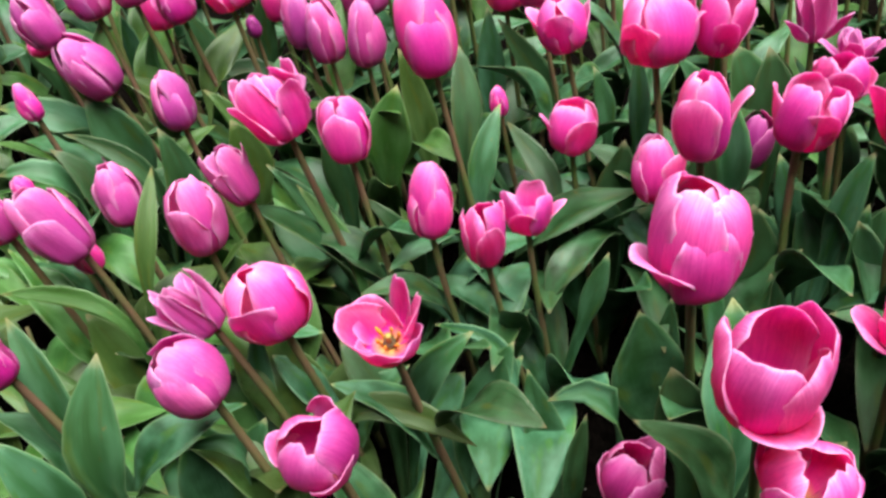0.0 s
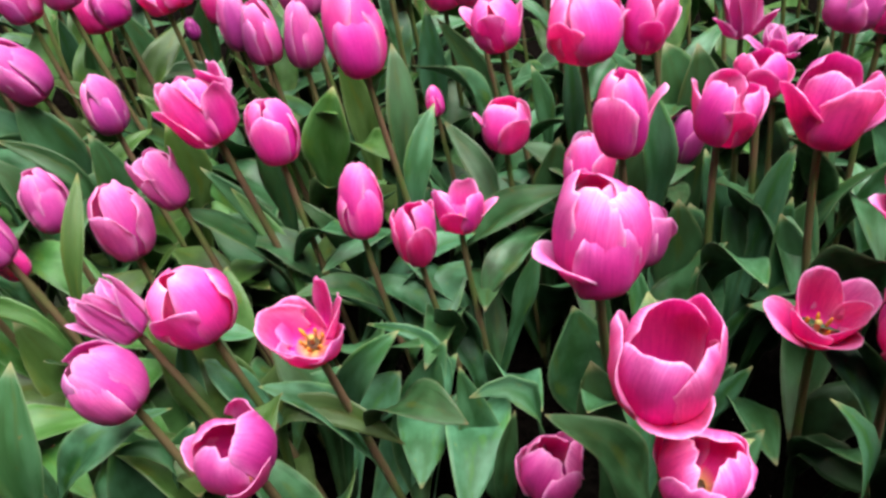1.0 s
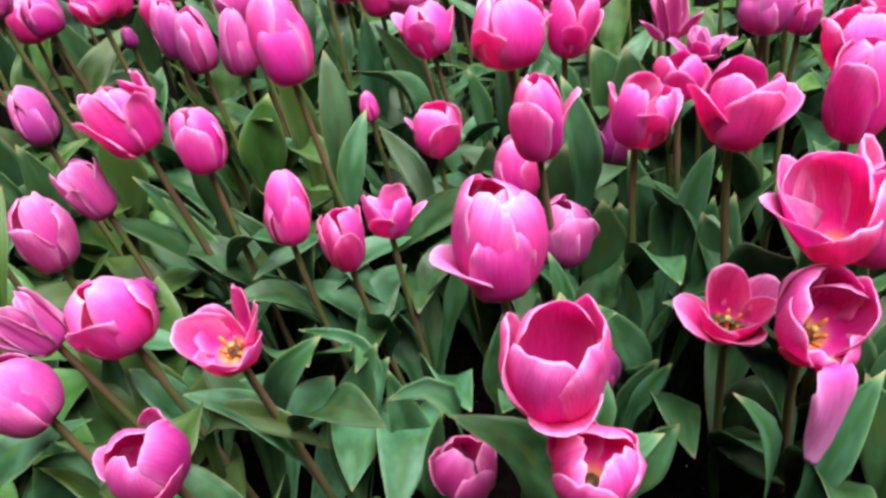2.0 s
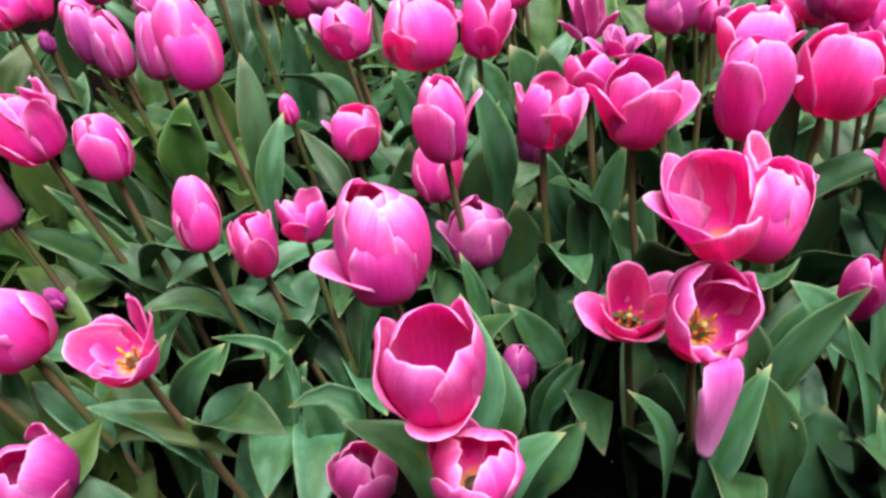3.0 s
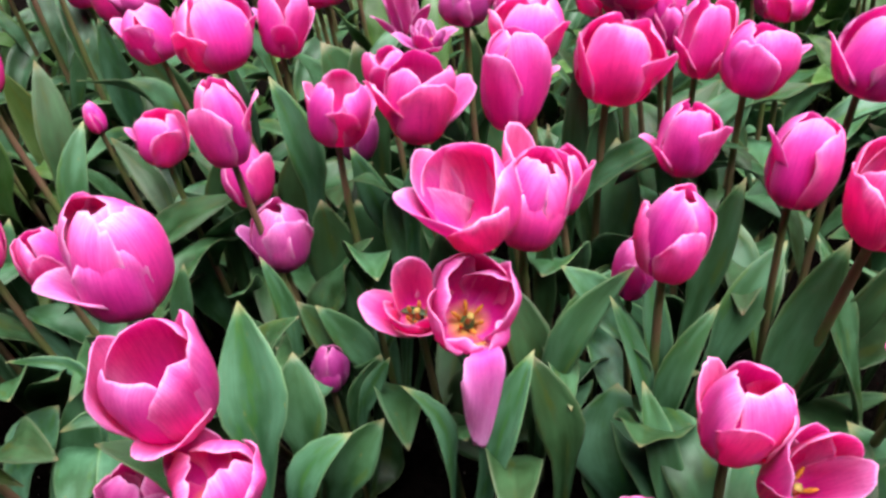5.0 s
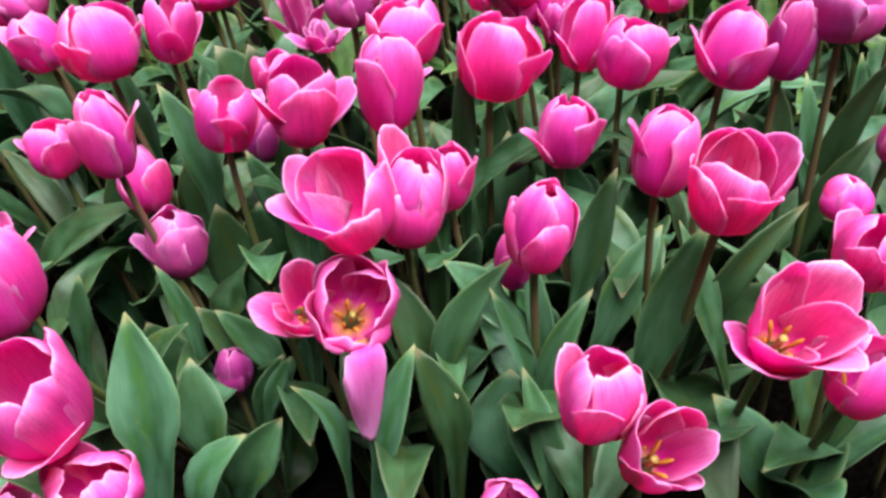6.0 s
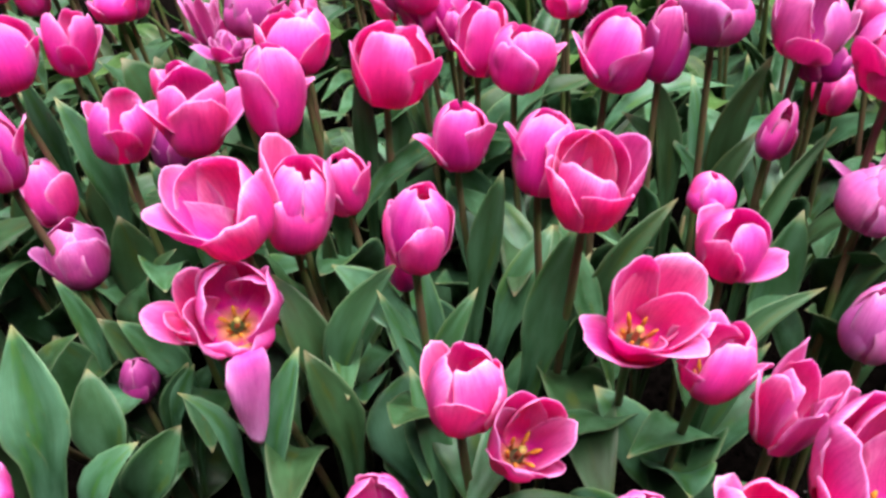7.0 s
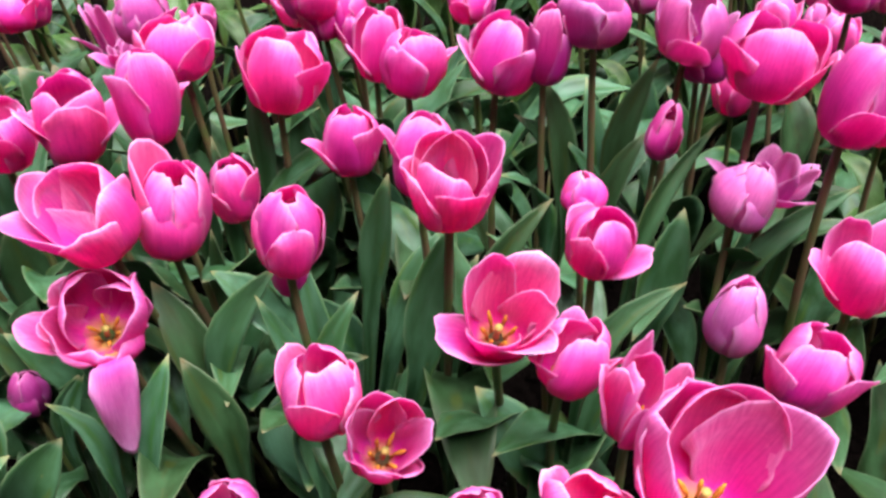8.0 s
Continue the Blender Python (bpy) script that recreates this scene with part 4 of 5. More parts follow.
grown_leaf((-0.266, 0.385, 0.274), (-0.286, 0.404, 0.302), (-0.306, 0.421, 0.327), 0.0148, (-0.85, -0.29, -0.45), 223)
grown_leaf((-0.022, 0.472, 0.202), (-0.006, 0.457, 0.260), (0.024, 0.468, 0.276), 0.0147, (-0.76, 0.36, 0.55), 224)
grown_leaf((-0.021, 0.533, 0.114), (0.001, 0.545, 0.131), (0.021, 0.557, 0.150), 0.0234, (-0.71, 0.39, 0.58), 225)
grown_leaf((-0.083, 0.449, 0.225), (-0.021, 0.465, 0.199), (0.027, 0.426, 0.191), 0.0132, (0.35, 0.52, 0.78), 226)
grown_leaf((-0.101, 0.704, 0.168), (-0.140, 0.714, 0.198), (-0.194, 0.739, 0.221), 0.0332, (-0.56, -0.46, -0.69), 227)
grown_leaf((-0.078, 0.649, 0.216), (-0.113, 0.670, 0.248), (-0.150, 0.693, 0.283), 0.0110, (-0.74, -0.37, -0.56), 228)
grown_leaf((-0.020, 0.664, 0.217), (-0.045, 0.619, 0.286), (-0.079, 0.652, 0.293), 0.0124, (-0.68, -0.40, -0.61), 229)
grown_leaf((0.106, 0.629, 0.099), (0.080, 0.668, 0.115), (0.062, 0.675, 0.169), 0.0240, (-0.89, -0.26, -0.39), 230)
grown_leaf((0.130, 0.638, 0.084), (0.124, 0.679, 0.131), (0.115, 0.710, 0.192), 0.0141, (-0.99, -0.06, -0.09), 231)
grown_leaf((0.135, 0.740, 0.245), (0.107, 0.788, 0.266), (0.073, 0.811, 0.301), 0.0155, (-0.79, -0.34, -0.52), 232)
grown_leaf((-0.046, 0.493, 0.182), (-0.072, 0.509, 0.207), (-0.091, 0.520, 0.224), 0.0199, (-0.75, -0.37, -0.56), 233)
grown_leaf((0.026, 0.766, 0.291), (0.030, 0.797, 0.338), (0.015, 0.829, 0.387), 0.0193, (-1.00, -0.05, -0.08), 234)
grown_leaf((0.040, 0.717, 0.268), (0.040, 0.744, 0.309), (0.061, 0.766, 0.342), 0.0156, (-0.97, 0.13, 0.19), 235)
grown_leaf((-0.262, 0.507, 0.266), (-0.324, 0.519, 0.283), (-0.371, 0.514, 0.277), 0.0095, (-0.12, -0.55, -0.83), 236)
grown_leaf((-0.269, 0.557, 0.258), (-0.264, 0.578, 0.305), (-0.266, 0.625, 0.339), 0.0108, (-1.00, 0.04, 0.06), 237)
grown_leaf((0.214, 0.379, 0.260), (0.213, 0.407, 0.297), (0.206, 0.436, 0.333), 0.0260, (-0.95, 0.20, -0.26), 238)
grown_leaf((0.646, 0.208, 0.226), (0.630, 0.235, 0.254), (0.606, 0.268, 0.285), 0.0238, (-0.85, -0.05, -0.53), 239)
grown_leaf((0.651, 0.459, 0.193), (0.638, 0.413, 0.286), (0.680, 0.464, 0.297), 0.0228, (-0.82, 0.52, 0.25), 240)
grown_leaf((0.631, 0.310, 0.369), (0.658, 0.315, 0.391), (0.690, 0.315, 0.408), 0.0132, (-0.46, 0.64, 0.61), 241)
grown_leaf((0.666, 0.213, 0.378), (0.698, 0.208, 0.388), (0.728, 0.200, 0.395), 0.0104, (-0.08, 0.61, 0.79), 242)
grown_leaf((0.447, 0.407, 0.249), (0.471, 0.427, 0.290), (0.511, 0.433, 0.320), 0.0156, (-0.70, 0.59, 0.41), 243)
grown_leaf((0.422, 0.375, 0.285), (0.411, 0.401, 0.314), (0.396, 0.425, 0.338), 0.0189, (-0.89, 0.02, -0.46), 244)
grown_leaf((0.487, 0.345, 0.139), (0.486, 0.364, 0.164), (0.506, 0.380, 0.197), 0.0268, (-0.91, 0.41, 0.05), 245)
grown_leaf((0.489, 0.273, 0.240), (0.481, 0.299, 0.272), (0.476, 0.323, 0.301), 0.0128, (-0.94, 0.15, -0.32), 246)
grown_leaf((0.590, 0.369, 0.214), (0.608, 0.371, 0.227), (0.628, 0.375, 0.243), 0.0116, (-0.53, 0.63, 0.56), 247)
grown_leaf((0.835, 0.460, 0.366), (0.833, 0.480, 0.391), (0.837, 0.498, 0.419), 0.0140, (-0.95, 0.27, -0.15), 248)
grown_leaf((0.798, 0.335, 0.375), (0.834, 0.338, 0.399), (0.868, 0.344, 0.425), 0.0107, (-0.50, 0.64, 0.58), 249)
grown_leaf((0.222, 0.593, 0.068), (0.204, 0.597, 0.136), (0.196, 0.604, 0.189), 0.0431, (-0.99, -0.09, -0.14), 2)
grown_leaf((0.120, 0.493, 0.045), (0.095, 0.498, 0.127), (0.075, 0.509, 0.198), 0.0220, (-0.96, -0.16, -0.25), 4)
grown_leaf((0.113, 0.437, 0.100), (0.111, 0.445, 0.153), (0.119, 0.455, 0.197), 0.0109, (-0.98, 0.10, 0.16), 5)
grown_leaf((0.006, 0.513, 0.020), (0.035, 0.552, 0.101), (0.076, 0.553, 0.175), 0.0280, (-0.83, 0.31, 0.46), 9)
grown_leaf((-0.087, 0.715, 0.152), (-0.133, 0.725, 0.236), (-0.188, 0.728, 0.289), 0.0153, (-0.64, -0.42, -0.64), 16)
grown_leaf((-0.153, 0.482, 0.151), (-0.158, 0.490, 0.211), (-0.157, 0.499, 0.259), 0.0136, (-1.00, 0.01, 0.01), 19)
grown_leaf((-0.107, 0.507, 0.172), (-0.135, 0.509, 0.201), (-0.170, 0.515, 0.228), 0.0202, (-0.60, -0.44, -0.67), 20)
grown_leaf((-0.243, 0.322, 0.248), (-0.266, 0.329, 0.278), (-0.285, 0.333, 0.300), 0.0177, (-0.75, -0.37, -0.55), 24)
grown_leaf((-0.275, 0.530, 0.146), (-0.296, 0.537, 0.196), (-0.321, 0.543, 0.234), 0.0229, (-0.81, -0.33, -0.49), 27)
grown_leaf((-0.182, 0.427, 0.112), (-0.187, 0.434, 0.166), (-0.205, 0.442, 0.208), 0.0340, (-0.91, -0.22, -0.34), 28)
grown_leaf((-0.149, 0.414, 0.222), (-0.173, 0.413, 0.220), (-0.198, 0.407, 0.210), 0.0098, (0.43, -0.50, -0.75), 29)
grown_leaf((-0.151, 0.429, 0.126), (-0.161, 0.431, 0.166), (-0.143, 0.441, 0.208), 0.0201, (-0.92, 0.22, 0.33), 30)
grown_leaf((0.160, 0.989, 0.243), (0.109, 0.988, 0.315), (0.070, 0.987, 0.366), 0.0185, (-0.72, -0.38, -0.58), 33)
grown_leaf((0.074, 0.997, 0.231), (0.063, 0.990, 0.307), (0.057, 0.996, 0.379), 0.0202, (-0.99, -0.06, -0.08), 34)
grown_leaf((0.194, 0.745, 0.202), (0.190, 0.745, 0.260), (0.194, 0.748, 0.308), 0.0274, (-0.99, 0.06, 0.09), 36)
grown_leaf((0.164, 0.741, 0.091), (0.146, 0.744, 0.164), (0.120, 0.746, 0.217), 0.0255, (-0.87, -0.27, -0.40), 37)
grown_leaf((0.297, 0.600, 0.207), (0.289, 0.602, 0.265), (0.283, 0.606, 0.311), 0.0280, (-0.99, -0.09, -0.14), 38)
grown_leaf((0.408, 0.613, 0.186), (0.408, 0.620, 0.253), (0.422, 0.624, 0.301), 0.0271, (-0.95, 0.17, 0.26), 39)
grown_leaf((0.379, 0.627, 0.284), (0.379, 0.628, 0.323), (0.394, 0.631, 0.354), 0.0155, (-0.88, 0.26, 0.39), 42)
grown_leaf((0.348, 0.805, 0.324), (0.334, 0.805, 0.361), (0.312, 0.808, 0.392), 0.0372, (-0.79, -0.34, -0.52), 43)
grown_leaf((0.218, 0.917, 0.234), (0.208, 0.912, 0.283), (0.186, 0.915, 0.328), 0.0154, (-0.87, -0.27, -0.41), 44)
grown_leaf((0.227, 0.807, 0.292), (0.216, 0.802, 0.342), (0.209, 0.807, 0.391), 0.0134, (-0.99, -0.09, -0.13), 45)
grown_leaf((-0.391, 0.785, 0.319), (-0.438, 0.786, 0.332), (-0.485, 0.780, 0.330), 0.0206, (0.11, -0.55, -0.83), 46)
grown_leaf((-0.350, 0.784, 0.279), (-0.368, 0.786, 0.315), (-0.391, 0.788, 0.341), 0.0295, (-0.69, -0.40, -0.60), 47)
grown_leaf((-0.296, 0.717, 0.287), (-0.341, 0.721, 0.316), (-0.386, 0.719, 0.328), 0.0113, (-0.19, -0.54, -0.82), 48)
grown_leaf((-0.216, 0.799, 0.253), (-0.227, 0.800, 0.285), (-0.239, 0.800, 0.308), 0.0250, (-0.85, -0.29, -0.44), 49)
grown_leaf((-0.222, 0.814, 0.307), (-0.246, 0.817, 0.324), (-0.270, 0.819, 0.336), 0.0131, (-0.44, -0.50, -0.75), 50)
grown_leaf((-0.226, 1.011, 0.297), (-0.272, 1.010, 0.295), (-0.313, 1.005, 0.287), 0.0174, (0.24, -0.54, -0.81), 51)
grown_leaf((-0.065, 0.836, 0.231), (-0.063, 0.834, 0.287), (-0.053, 0.837, 0.334), 0.0304, (-0.97, 0.13, 0.19), 52)
grown_leaf((-0.015, 0.941, 0.193), (-0.036, 0.939, 0.279), (-0.056, 0.939, 0.343), 0.0228, (-0.94, -0.19, -0.29), 53)
grown_leaf((-0.267, 0.717, 0.285), (-0.277, 0.720, 0.313), (-0.292, 0.722, 0.333), 0.0195, (-0.75, -0.37, -0.55), 54)
grown_leaf((-0.367, 0.711, 0.302), (-0.385, 0.712, 0.312), (-0.402, 0.710, 0.315), 0.0162, (-0.11, -0.55, -0.83), 55)
grown_leaf((-0.395, 0.707, 0.310), (-0.424, 0.704, 0.305), (-0.456, 0.695, 0.292), 0.0161, (0.44, -0.50, -0.75), 56)
grown_leaf((-0.009, 0.670, 0.177), (-0.026, 0.664, 0.231), (-0.005, 0.672, 0.290), 0.0188, (-0.93, 0.20, 0.30), 57)
grown_leaf((-0.395, 1.040, 0.091), (-0.418, 1.073, 0.285), (-0.396, 1.042, 0.343), 0.0218, (-0.82, 0.31, 0.47), 58)
grown_leaf((-0.542, 1.049, 0.269), (-0.568, 1.040, 0.305), (-0.580, 1.042, 0.343), 0.0190, (-0.94, -0.19, -0.29), 59)
grown_leaf((-0.311, 1.059, 0.273), (-0.341, 1.051, 0.317), (-0.357, 1.055, 0.363), 0.0211, (-0.93, -0.20, -0.31), 60)
grown_leaf((-0.456, 1.107, 0.256), (-0.456, 1.105, 0.308), (-0.467, 1.101, 0.342), 0.0177, (-0.92, -0.22, -0.33), 61)
grown_leaf((-0.260, 1.123, 0.259), (-0.264, 1.114, 0.313), (-0.253, 1.119, 0.369), 0.0244, (-0.98, 0.11, 0.17), 62)
grown_leaf((-0.103, 0.743, 0.240), (-0.118, 0.743, 0.289), (-0.127, 0.742, 0.322), 0.0180, (-0.95, -0.17, -0.26), 63)
grown_leaf((0.102, 0.796, 0.154), (0.065, 0.788, 0.191), (0.050, 0.789, 0.229), 0.0218, (-0.91, -0.23, -0.34), 64)
grown_leaf((0.196, 0.389, 0.210), (0.178, 0.408, 0.260), (0.165, 0.415, 0.286), 0.0284, (-0.90, -0.02, -0.44), 69)
grown_leaf((0.285, 0.493, 0.020), (0.310, 0.526, 0.040), (0.337, 0.542, 0.089), 0.0373, (-0.82, 0.50, 0.29), 70)
grown_leaf((0.319, 0.506, 0.184), (0.291, 0.519, 0.220), (0.265, 0.529, 0.247), 0.0164, (-0.74, -0.21, -0.63), 71)
grown_leaf((0.635, 0.368, 0.206), (0.632, 0.371, 0.274), (0.657, 0.369, 0.331), 0.0164, (-0.76, 0.55, 0.35), 82)
grown_leaf((0.635, 0.344, 0.224), (0.642, 0.349, 0.270), (0.658, 0.346, 0.300), 0.0182, (-0.69, 0.58, 0.43), 83)
grown_leaf((0.834, 0.443, 0.343), (0.813, 0.451, 0.358), (0.794, 0.463, 0.374), 0.0093, (-0.72, -0.22, -0.66), 90)
grown_leaf((0.820, 0.417, 0.347), (0.830, 0.415, 0.375), (0.851, 0.409, 0.396), 0.0139, (-0.44, 0.64, 0.64), 91)
grown_leaf((0.273, 0.711, 0.230), (0.272, 0.709, 0.275), (0.271, 0.716, 0.317), 0.0299, (-0.95, 0.31, -0.07), 93)
grown_leaf((0.397, 0.618, 0.200), (0.397, 0.620, 0.256), (0.400, 0.623, 0.301), 0.0161, (-0.98, 0.18, 0.05), 95)
grown_leaf((0.345, 0.668, 0.170), (0.327, 0.671, 0.215), (0.326, 0.681, 0.262), 0.0372, (-0.99, 0.11, -0.05), 97)
grown_leaf((0.576, 0.631, 0.322), (0.577, 0.629, 0.354), (0.572, 0.632, 0.381), 0.0198, (-0.98, 0.02, -0.18), 99)
grown_leaf((0.575, 0.443, 0.198), (0.545, 0.448, 0.234), (0.516, 0.457, 0.269), 0.0192, (-0.78, -0.27, -0.57), 103)
grown_leaf((0.284, 0.523, 0.193), (0.270, 0.527, 0.226), (0.249, 0.532, 0.252), 0.0157, (-0.76, -0.28, -0.58), 107)
grown_leaf((0.235, 0.617, 0.059), (0.236, 0.621, 0.130), (0.235, 0.629, 0.187), 0.0165, (-0.99, 0.12, -0.04), 111)
grown_leaf((0.298, 0.521, 0.179), (0.302, 0.489, 0.172), (0.317, 0.493, 0.209), 0.0141, (-0.89, 0.34, 0.31), 115)
grown_leaf((0.661, 0.559, 0.265), (0.620, 0.561, 0.306), (0.601, 0.565, 0.343), 0.0204, (-0.89, -0.16, -0.43), 117)
grown_leaf((-0.086, 0.854, 0.252), (-0.076, 0.848, 0.284), (-0.060, 0.851, 0.321), 0.0213, (-0.86, 0.37, 0.36), 118)
grown_leaf((0.587, 0.318, 0.275), (0.593, 0.322, 0.351), (0.607, 0.319, 0.403), 0.0196, (-0.80, 0.55, 0.24), 119)
grown_leaf((0.810, 0.308, 0.324), (0.819, 0.306, 0.346), (0.822, 0.312, 0.371), 0.0219, (-0.90, 0.43, 0.01), 120)
grown_leaf((0.940, 0.241, 0.263), (0.914, 0.262, 0.301), (0.879, 0.278, 0.318), 0.0141, (-0.54, -0.32, -0.78), 122)
grown_leaf((0.608, 0.314, 0.192), (0.607, 0.321, 0.227), (0.587, 0.336, 0.254), 0.0241, (-0.81, -0.05, -0.58), 123)
grown_leaf((0.833, 0.261, 0.350), (0.883, 0.250, 0.380), (0.932, 0.240, 0.407), 0.0113, (-0.26, 0.65, 0.72), 124)
grown_leaf((0.891, 0.264, 0.362), (0.892, 0.264, 0.392), (0.900, 0.265, 0.420), 0.0089, (-0.82, 0.53, 0.20), 125)
grown_leaf((0.456, 0.458, 0.298), (0.447, 0.459, 0.324), (0.451, 0.462, 0.352), 0.0104, (-0.89, 0.45, 0.05), 128)
grown_leaf((0.686, 0.229, 0.268), (0.698, 0.229, 0.304), (0.722, 0.222, 0.330), 0.0115, (-0.46, 0.65, 0.60), 129)
grown_leaf((0.962, 0.201, 0.199), (0.947, 0.209, 0.239), (0.957, 0.216, 0.283), 0.0164, (-0.87, 0.49, 0.12), 130)
grown_leaf((0.947, 0.513, 0.356), (0.921, 0.516, 0.385), (0.923, 0.520, 0.421), 0.0132, (-0.90, 0.44, 0.02), 131)
grown_leaf((0.747, 0.422, 0.375), (0.726, 0.429, 0.381), (0.702, 0.427, 0.370), 0.0111, (0.38, -0.66, -0.65), 132)
grown_leaf((0.983, 0.478, 0.331), (0.957, 0.488, 0.364), (0.942, 0.498, 0.395), 0.0132, (-0.89, 0.09, -0.44), 133)
grown_leaf((0.750, 0.182, 0.314), (0.765, 0.179, 0.328), (0.780, 0.177, 0.340), 0.0075, (-0.40, 0.66, 0.64), 135)
grown_leaf((-0.018, 1.084, 0.242), (-0.001, 1.077, 0.290), (0.026, 1.072, 0.329), 0.0197, (-0.68, 0.49, 0.55), 137)
grown_leaf((0.018, 0.629, 0.172), (-0.048, 0.650, 0.200), (-0.113, 0.660, 0.209), 0.0153, (-0.19, -0.53, -0.83), 138)
grown_leaf((0.034, 0.526, 0.039), (0.039, 0.533, 0.128), (0.065, 0.540, 0.204), 0.0289, (-0.90, 0.34, 0.27), 140)
grown_leaf((0.514, 0.376, 0.269), (0.525, 0.360, 0.254), (0.551, 0.357, 0.261), 0.0121, (-0.17, 0.57, 0.80), 141)
grown_leaf((0.640, 0.383, 0.101), (0.607, 0.396, 0.152), (0.589, 0.404, 0.188), 0.0327, (-0.90, -0.12, -0.42), 143)
grown_leaf((0.288, 0.489, 0.146), (0.299, 0.490, 0.181), (0.318, 0.491, 0.210), 0.0128, (-0.76, 0.45, 0.47), 145)
grown_leaf((0.351, 0.654, 0.258), (0.334, 0.655, 0.300), (0.320, 0.659, 0.336), 0.0160, (-0.93, -0.07, -0.35), 146)
grown_leaf((0.404, 0.591, 0.252), (0.390, 0.595, 0.278), (0.379, 0.598, 0.298), 0.0214, (-0.89, -0.14, -0.44), 147)
grown_leaf((0.484, 0.764, 0.278), (0.477, 0.760, 0.346), (0.471, 0.767, 0.409), 0.0204, (-0.99, 0.11, -0.10), 148)
grown_leaf((0.525, 0.589, 0.365), (0.522, 0.585, 0.403), (0.522, 0.590, 0.444), 0.0126, (-0.99, 0.16, -0.02), 149)
grown_leaf((0.361, 0.793, 0.335), (0.354, 0.793, 0.364), (0.347, 0.799, 0.393), 0.0313, (-0.97, 0.01, -0.24), 150)
grown_leaf((0.282, 0.667, 0.338), (0.266, 0.671, 0.375), (0.250, 0.679, 0.407), 0.0180, (-0.89, 0.01, -0.45), 151)
grown_leaf((0.458, 0.532, 0.335), (0.448, 0.536, 0.360), (0.439, 0.542, 0.382), 0.0131, (-0.92, 0.06, -0.39), 152)
grown_leaf((0.475, 0.519, 0.384), (0.472, 0.520, 0.395), (0.470, 0.523, 0.407), 0.0111, (-0.96, 0.22, -0.19), 153)
grown_leaf((0.794, 0.459, 0.384), (0.781, 0.462, 0.413), (0.767, 0.468, 0.438), 0.0217, (-0.88, -0.02, -0.48), 154)
grown_leaf((0.799, 0.458, 0.376), (0.769, 0.468, 0.391), (0.744, 0.476, 0.402), 0.0142, (-0.47, -0.40, -0.79), 155)
grown_leaf((0.842, 0.449, 0.392), (0.855, 0.441, 0.427), (0.871, 0.435, 0.456), 0.0155, (-0.63, 0.60, 0.49), 156)
grown_leaf((0.581, 0.425, 0.319), (0.586, 0.422, 0.358), (0.596, 0.423, 0.395), 0.0158, (-0.84, 0.49, 0.23), 157)
grown_leaf((0.138, 0.586, 0.194), (0.145, 0.585, 0.235), (0.153, 0.588, 0.270), 0.0118, (-0.87, 0.46, 0.18), 158)
grown_leaf((0.244, 0.532, 0.230), (0.238, 0.540, 0.264), (0.222, 0.551, 0.292), 0.0103, (-0.88, -0.02, -0.48), 159)
grown_leaf((0.316, 0.552, 0.193), (0.303, 0.559, 0.229), (0.297, 0.568, 0.261), 0.0135, (-0.95, 0.19, -0.24), 160)
grown_leaf((0.294, 0.477, 0.167), (0.307, 0.474, 0.193), (0.323, 0.475, 0.221), 0.0099, (-0.72, 0.57, 0.40), 161)
grown_leaf((0.266, 0.515, 0.020), (0.260, 0.548, 0.033), (0.253, 0.559, 0.067), 0.0204, (-0.95, 0.18, -0.25), 162)
grown_leaf((0.631, 0.319, 0.240), (0.653, 0.314, 0.251), (0.685, 0.304, 0.258), 0.0117, (0.02, 0.59, 0.81), 166)
grown_leaf((0.679, 0.151, 0.255), (0.663, 0.169, 0.277), (0.642, 0.168, 0.269), 0.0124, (0.30, -0.64, -0.71), 168)
grown_leaf((0.429, 0.329, 0.255), (0.418, 0.341, 0.283), (0.404, 0.357, 0.311), 0.0185, (-0.88, 0.02, -0.47), 171)

# ---- foliage between the blooms ----
leaf_plant(-0.476, 0.100, 3, 0.248, 1)
leaf_plant(-0.413, 0.100, 3, 0.250, 2)
leaf_plant(-0.266, 0.112, 3, 0.254, 4)
leaf_plant(-0.193, 0.119, 3, 0.268, 5)
leaf_plant(-0.439, 0.194, 3, 0.238, 41)
leaf_plant(-0.380, 0.180, 3, 0.258, 42)
leaf_plant(-0.194, 0.185, 3, 0.224, 44)
leaf_plant(-0.148, 0.159, 3, 0.221, 45)
leaf_plant(-0.476, 0.253, 3, 0.262, 81)
leaf_plant(-0.413, 0.236, 3, 0.265, 82)
leaf_plant(-0.240, 0.268, 3, 0.228, 84)
leaf_plant(-0.157, 0.265, 3, 0.249, 85)
leaf_plant(-0.457, 0.306, 3, 0.265, 121)
leaf_plant(-0.355, 0.344, 3, 0.219, 122)
leaf_plant(-0.220, 0.345, 3, 0.222, 124)
leaf_plant(-0.136, 0.334, 3, 0.262, 125)
leaf_plant(-0.458, 0.390, 3, 0.219, 161)
leaf_plant(-0.408, 0.407, 3, 0.228, 162)
leaf_plant(-0.252, 0.416, 3, 0.235, 164)
leaf_plant(-0.501, 0.456, 3, 0.225, 200)
leaf_plant(-0.374, 0.461, 3, 0.220, 202)
leaf_plant(-0.283, 0.473, 3, 0.250, 203)
leaf_plant(-0.131, 0.463, 3, 0.242, 205)
leaf_plant(-0.541, 0.539, 3, 0.264, 240)
leaf_plant(-0.388, 0.543, 3, 0.265, 242)
leaf_plant(-0.311, 0.544, 3, 0.202, 243)
leaf_plant(-0.437, 0.625, 3, 0.249, 281)
leaf_plant(-0.382, 0.644, 3, 0.244, 282)
leaf_plant(-0.155, 0.627, 2, 0.177, 285)
leaf_plant(0.746, 0.634, 3, 0.224, 297)
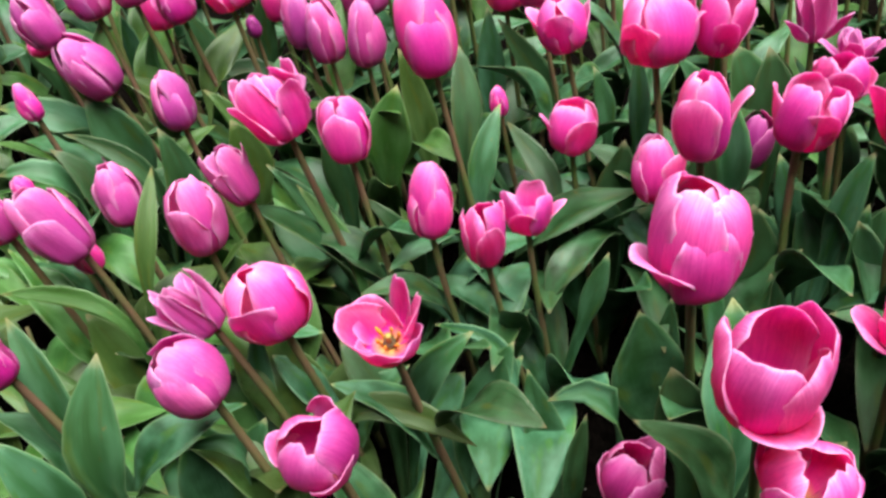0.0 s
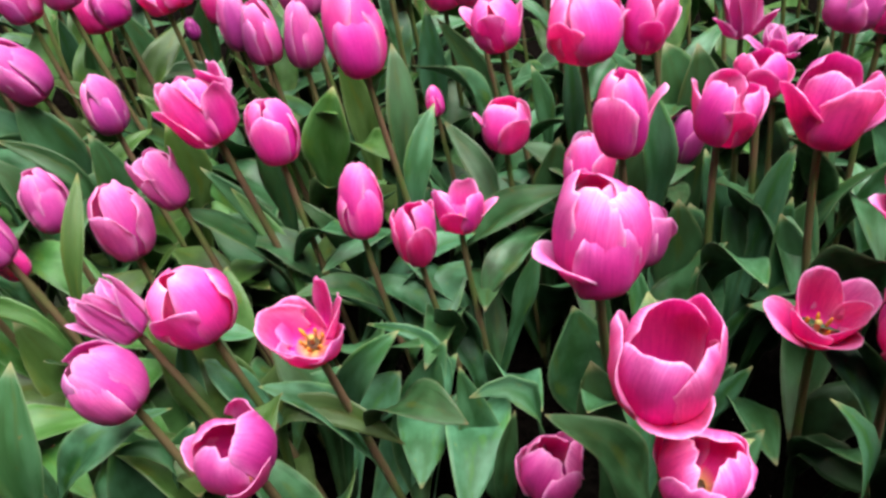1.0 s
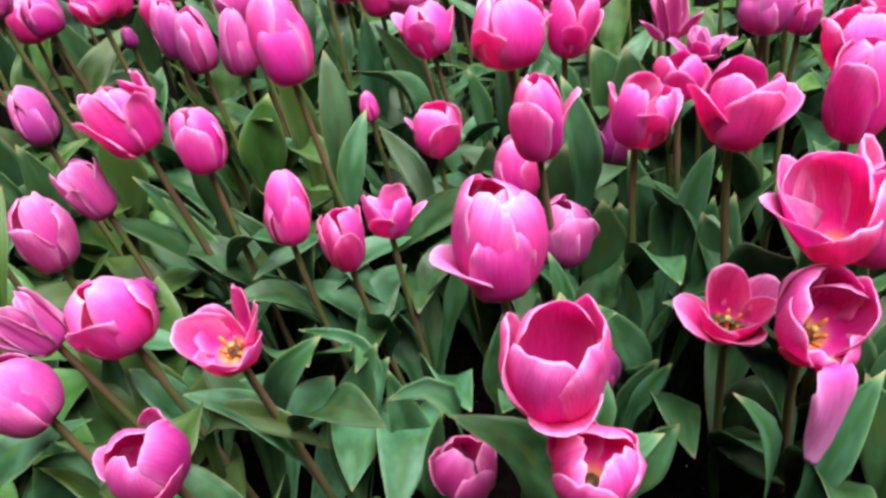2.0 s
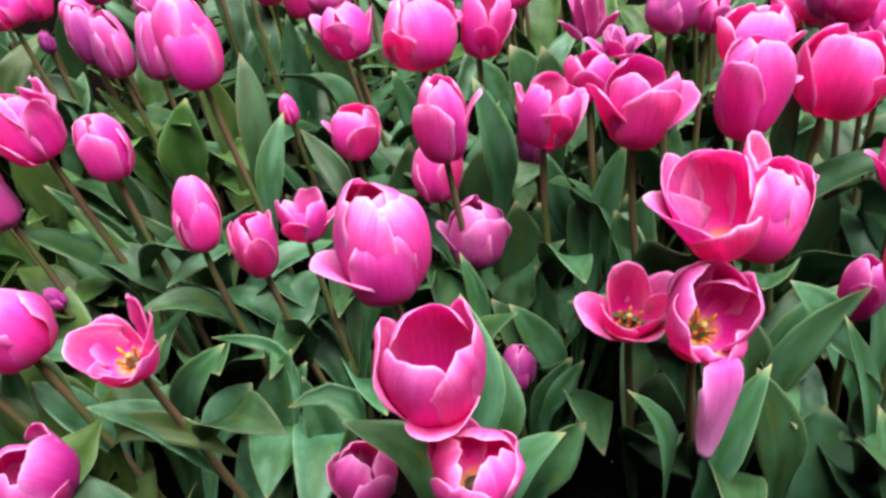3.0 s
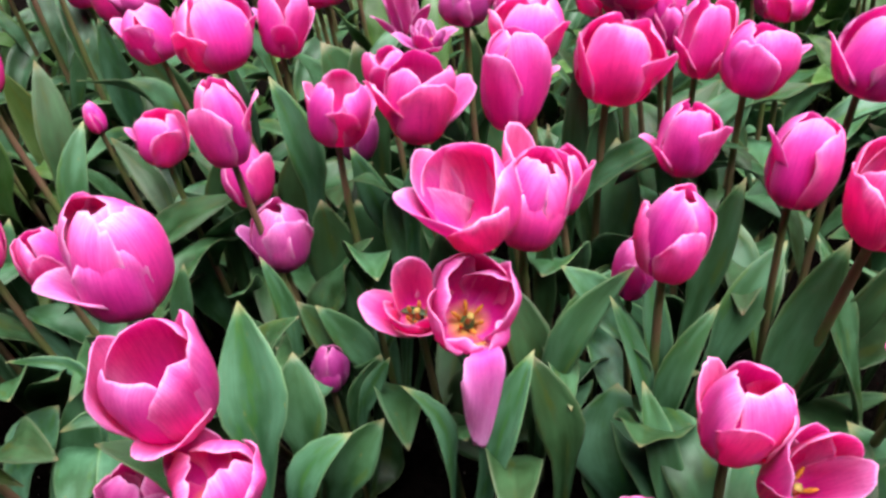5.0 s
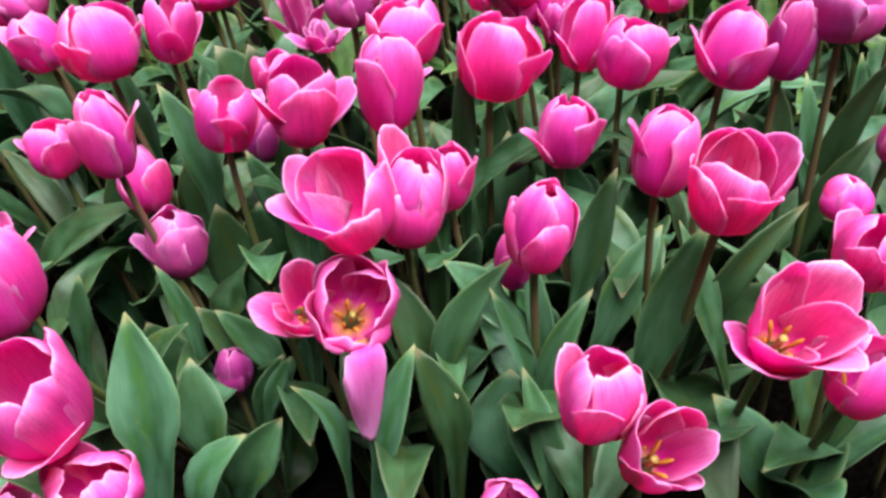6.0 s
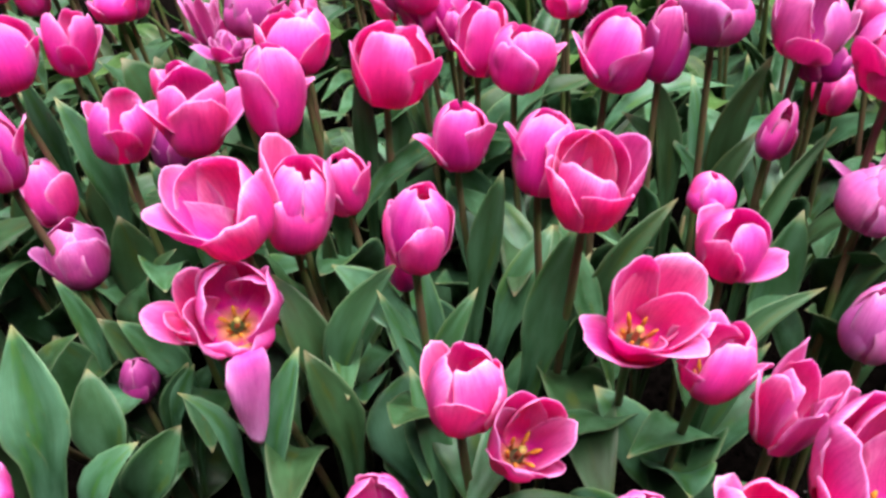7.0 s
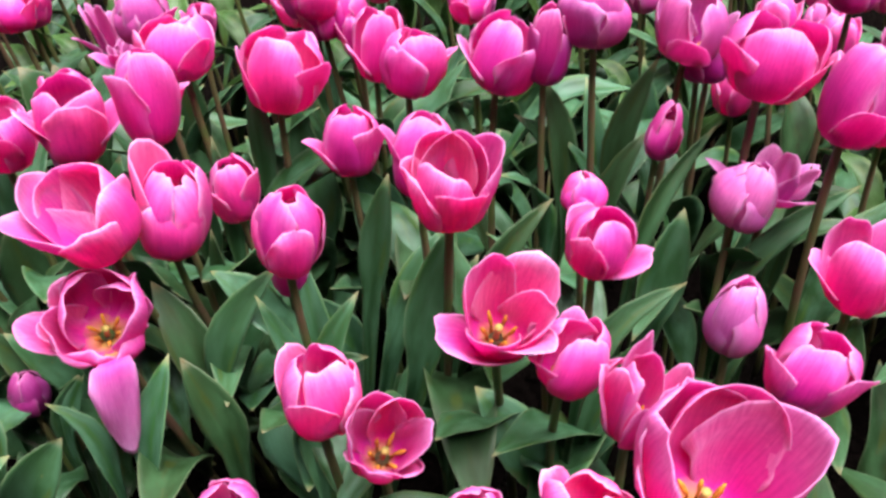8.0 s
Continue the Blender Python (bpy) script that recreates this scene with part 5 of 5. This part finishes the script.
leaf_plant(0.982, 0.622, 3, 0.245, 300)
leaf_plant(-0.545, 0.706, 3, 0.245, 320)
leaf_plant(-0.411, 0.710, 3, 0.241, 322)
leaf_plant(-0.257, 0.717, 3, 0.229, 324)
leaf_plant(0.802, 0.701, 3, 0.247, 338)
leaf_plant(0.938, 0.714, 3, 0.269, 340)
leaf_plant(-0.495, 0.773, 3, 0.257, 360)
leaf_plant(-0.445, 0.774, 3, 0.244, 361)
leaf_plant(-0.128, 0.771, 3, 0.228, 365)
leaf_plant(-0.076, 0.776, 3, 0.219, 366)
leaf_plant(0.237, 0.794, 3, 0.259, 370)
leaf_plant(0.302, 0.791, 3, 0.222, 371)
leaf_plant(0.623, 0.771, 3, 0.255, 375)
leaf_plant(0.761, 0.755, 3, 0.236, 377)
leaf_plant(0.930, 0.782, 3, 0.235, 379)
leaf_plant(0.993, 0.778, 3, 0.245, 380)
leaf_plant(-0.542, 0.860, 3, 0.268, 400)
leaf_plant(-0.494, 0.855, 3, 0.256, 401)
leaf_plant(-0.159, 0.852, 3, 0.244, 405)
leaf_plant(-0.081, 0.853, 3, 0.269, 406)
leaf_plant(0.107, 0.867, 3, 0.226, 409)
leaf_plant(0.332, 0.868, 3, 0.240, 412)
leaf_plant(0.659, 0.842, 3, 0.219, 416)
leaf_plant(0.715, 0.832, 3, 0.226, 417)
leaf_plant(0.885, 0.832, 3, 0.269, 419)
leaf_plant(0.968, 0.833, 3, 0.264, 420)
leaf_plant(-0.523, 0.926, 3, 0.266, 440)
leaf_plant(-0.429, 0.924, 3, 0.268, 441)
leaf_plant(0.090, 0.922, 3, 0.258, 448)
leaf_plant(0.163, 0.945, 3, 0.267, 449)
leaf_plant(0.453, 0.932, 3, 0.247, 453)
leaf_plant(0.541, 0.930, 3, 0.257, 454)
leaf_plant(0.704, 0.940, 3, 0.220, 456)
leaf_plant(0.744, 0.916, 3, 0.240, 457)
leaf_plant(0.895, 0.908, 3, 0.253, 459)
leaf_plant(0.989, 0.930, 3, 0.237, 460)
leaf_plant(-0.492, 0.985, 3, 0.260, 481)
leaf_plant(-0.336, 0.997, 3, 0.231, 483)
leaf_plant(0.045, 0.984, 3, 0.263, 488)
leaf_plant(0.108, 0.983, 3, 0.247, 489)
leaf_plant(0.408, 0.992, 3, 0.255, 493)
leaf_plant(0.508, 0.991, 3, 0.225, 494)
leaf_plant(0.942, 0.993, 3, 0.239, 500)
leaf_plant(0.745, 0.105, 3, 0.240, 600)
leaf_plant(0.800, 0.060, 3, 0.250, 601)
leaf_plant(0.862, 0.110, 3, 0.250, 602)
leaf_plant(0.925, 0.050, 3, 0.240, 603)
leaf_plant(0.705, 0.020, 3, 0.220, 604)
leaf_plant(0.985, 0.135, 3, 0.260, 605)
leaf_plant(0.735, 0.170, 3, 0.240, 606)
leaf_plant(0.960, -0.010, 3, 0.240, 607)
leaf_plant(0.780, -0.020, 3, 0.230, 608)
leaf_plant(0.870, 0.010, 3, 0.240, 609)


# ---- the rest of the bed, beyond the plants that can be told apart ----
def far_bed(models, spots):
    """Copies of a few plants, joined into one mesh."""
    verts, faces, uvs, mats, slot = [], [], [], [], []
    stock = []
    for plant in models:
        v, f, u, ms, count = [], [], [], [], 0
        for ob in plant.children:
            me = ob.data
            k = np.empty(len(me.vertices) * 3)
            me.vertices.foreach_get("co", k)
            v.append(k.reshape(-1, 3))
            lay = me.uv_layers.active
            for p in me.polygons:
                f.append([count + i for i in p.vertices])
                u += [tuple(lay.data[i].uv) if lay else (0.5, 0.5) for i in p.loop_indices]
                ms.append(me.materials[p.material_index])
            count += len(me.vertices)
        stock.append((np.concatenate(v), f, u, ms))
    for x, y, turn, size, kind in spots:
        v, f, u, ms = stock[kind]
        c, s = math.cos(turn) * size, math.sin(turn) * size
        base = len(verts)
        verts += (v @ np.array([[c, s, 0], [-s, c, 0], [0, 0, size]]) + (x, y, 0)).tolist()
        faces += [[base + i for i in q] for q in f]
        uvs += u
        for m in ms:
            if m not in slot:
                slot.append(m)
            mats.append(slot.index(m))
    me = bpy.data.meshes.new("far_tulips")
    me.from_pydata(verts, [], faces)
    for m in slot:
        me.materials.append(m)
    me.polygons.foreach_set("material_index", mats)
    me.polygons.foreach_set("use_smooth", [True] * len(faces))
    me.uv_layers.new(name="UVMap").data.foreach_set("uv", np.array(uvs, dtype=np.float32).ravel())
    tagged(new("far_tulips", me), "dense bed of pink and mauve tulips with green leaves, partly unseen", "tulips", kind="stuff")


fill = random.Random(11)
models = []
for k, (shade, opening) in enumerate((("pink", 0.25), ("mauve", 0.1), ("rose", 0.4), ("mauve", 0.3))):
    models.append(tulip((-0.07, 0, 0.36 + 0.02 * k), (-0.15, 0.05), 0.062, 0.027, opening, shade, spin=20 * k, foot=(0, 0), leaves=3))
# Only the back rows show; the unseen ring is added for even lighting.
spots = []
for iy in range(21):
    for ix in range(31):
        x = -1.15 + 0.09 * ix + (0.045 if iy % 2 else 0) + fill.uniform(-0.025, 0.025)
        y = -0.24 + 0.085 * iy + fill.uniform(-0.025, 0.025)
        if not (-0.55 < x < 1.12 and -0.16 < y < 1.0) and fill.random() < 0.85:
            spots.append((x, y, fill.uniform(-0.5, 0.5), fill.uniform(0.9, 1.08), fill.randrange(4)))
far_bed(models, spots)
for plant in models:
    for ob in (*plant.children, plant):
        bpy.data.objects.remove(ob)
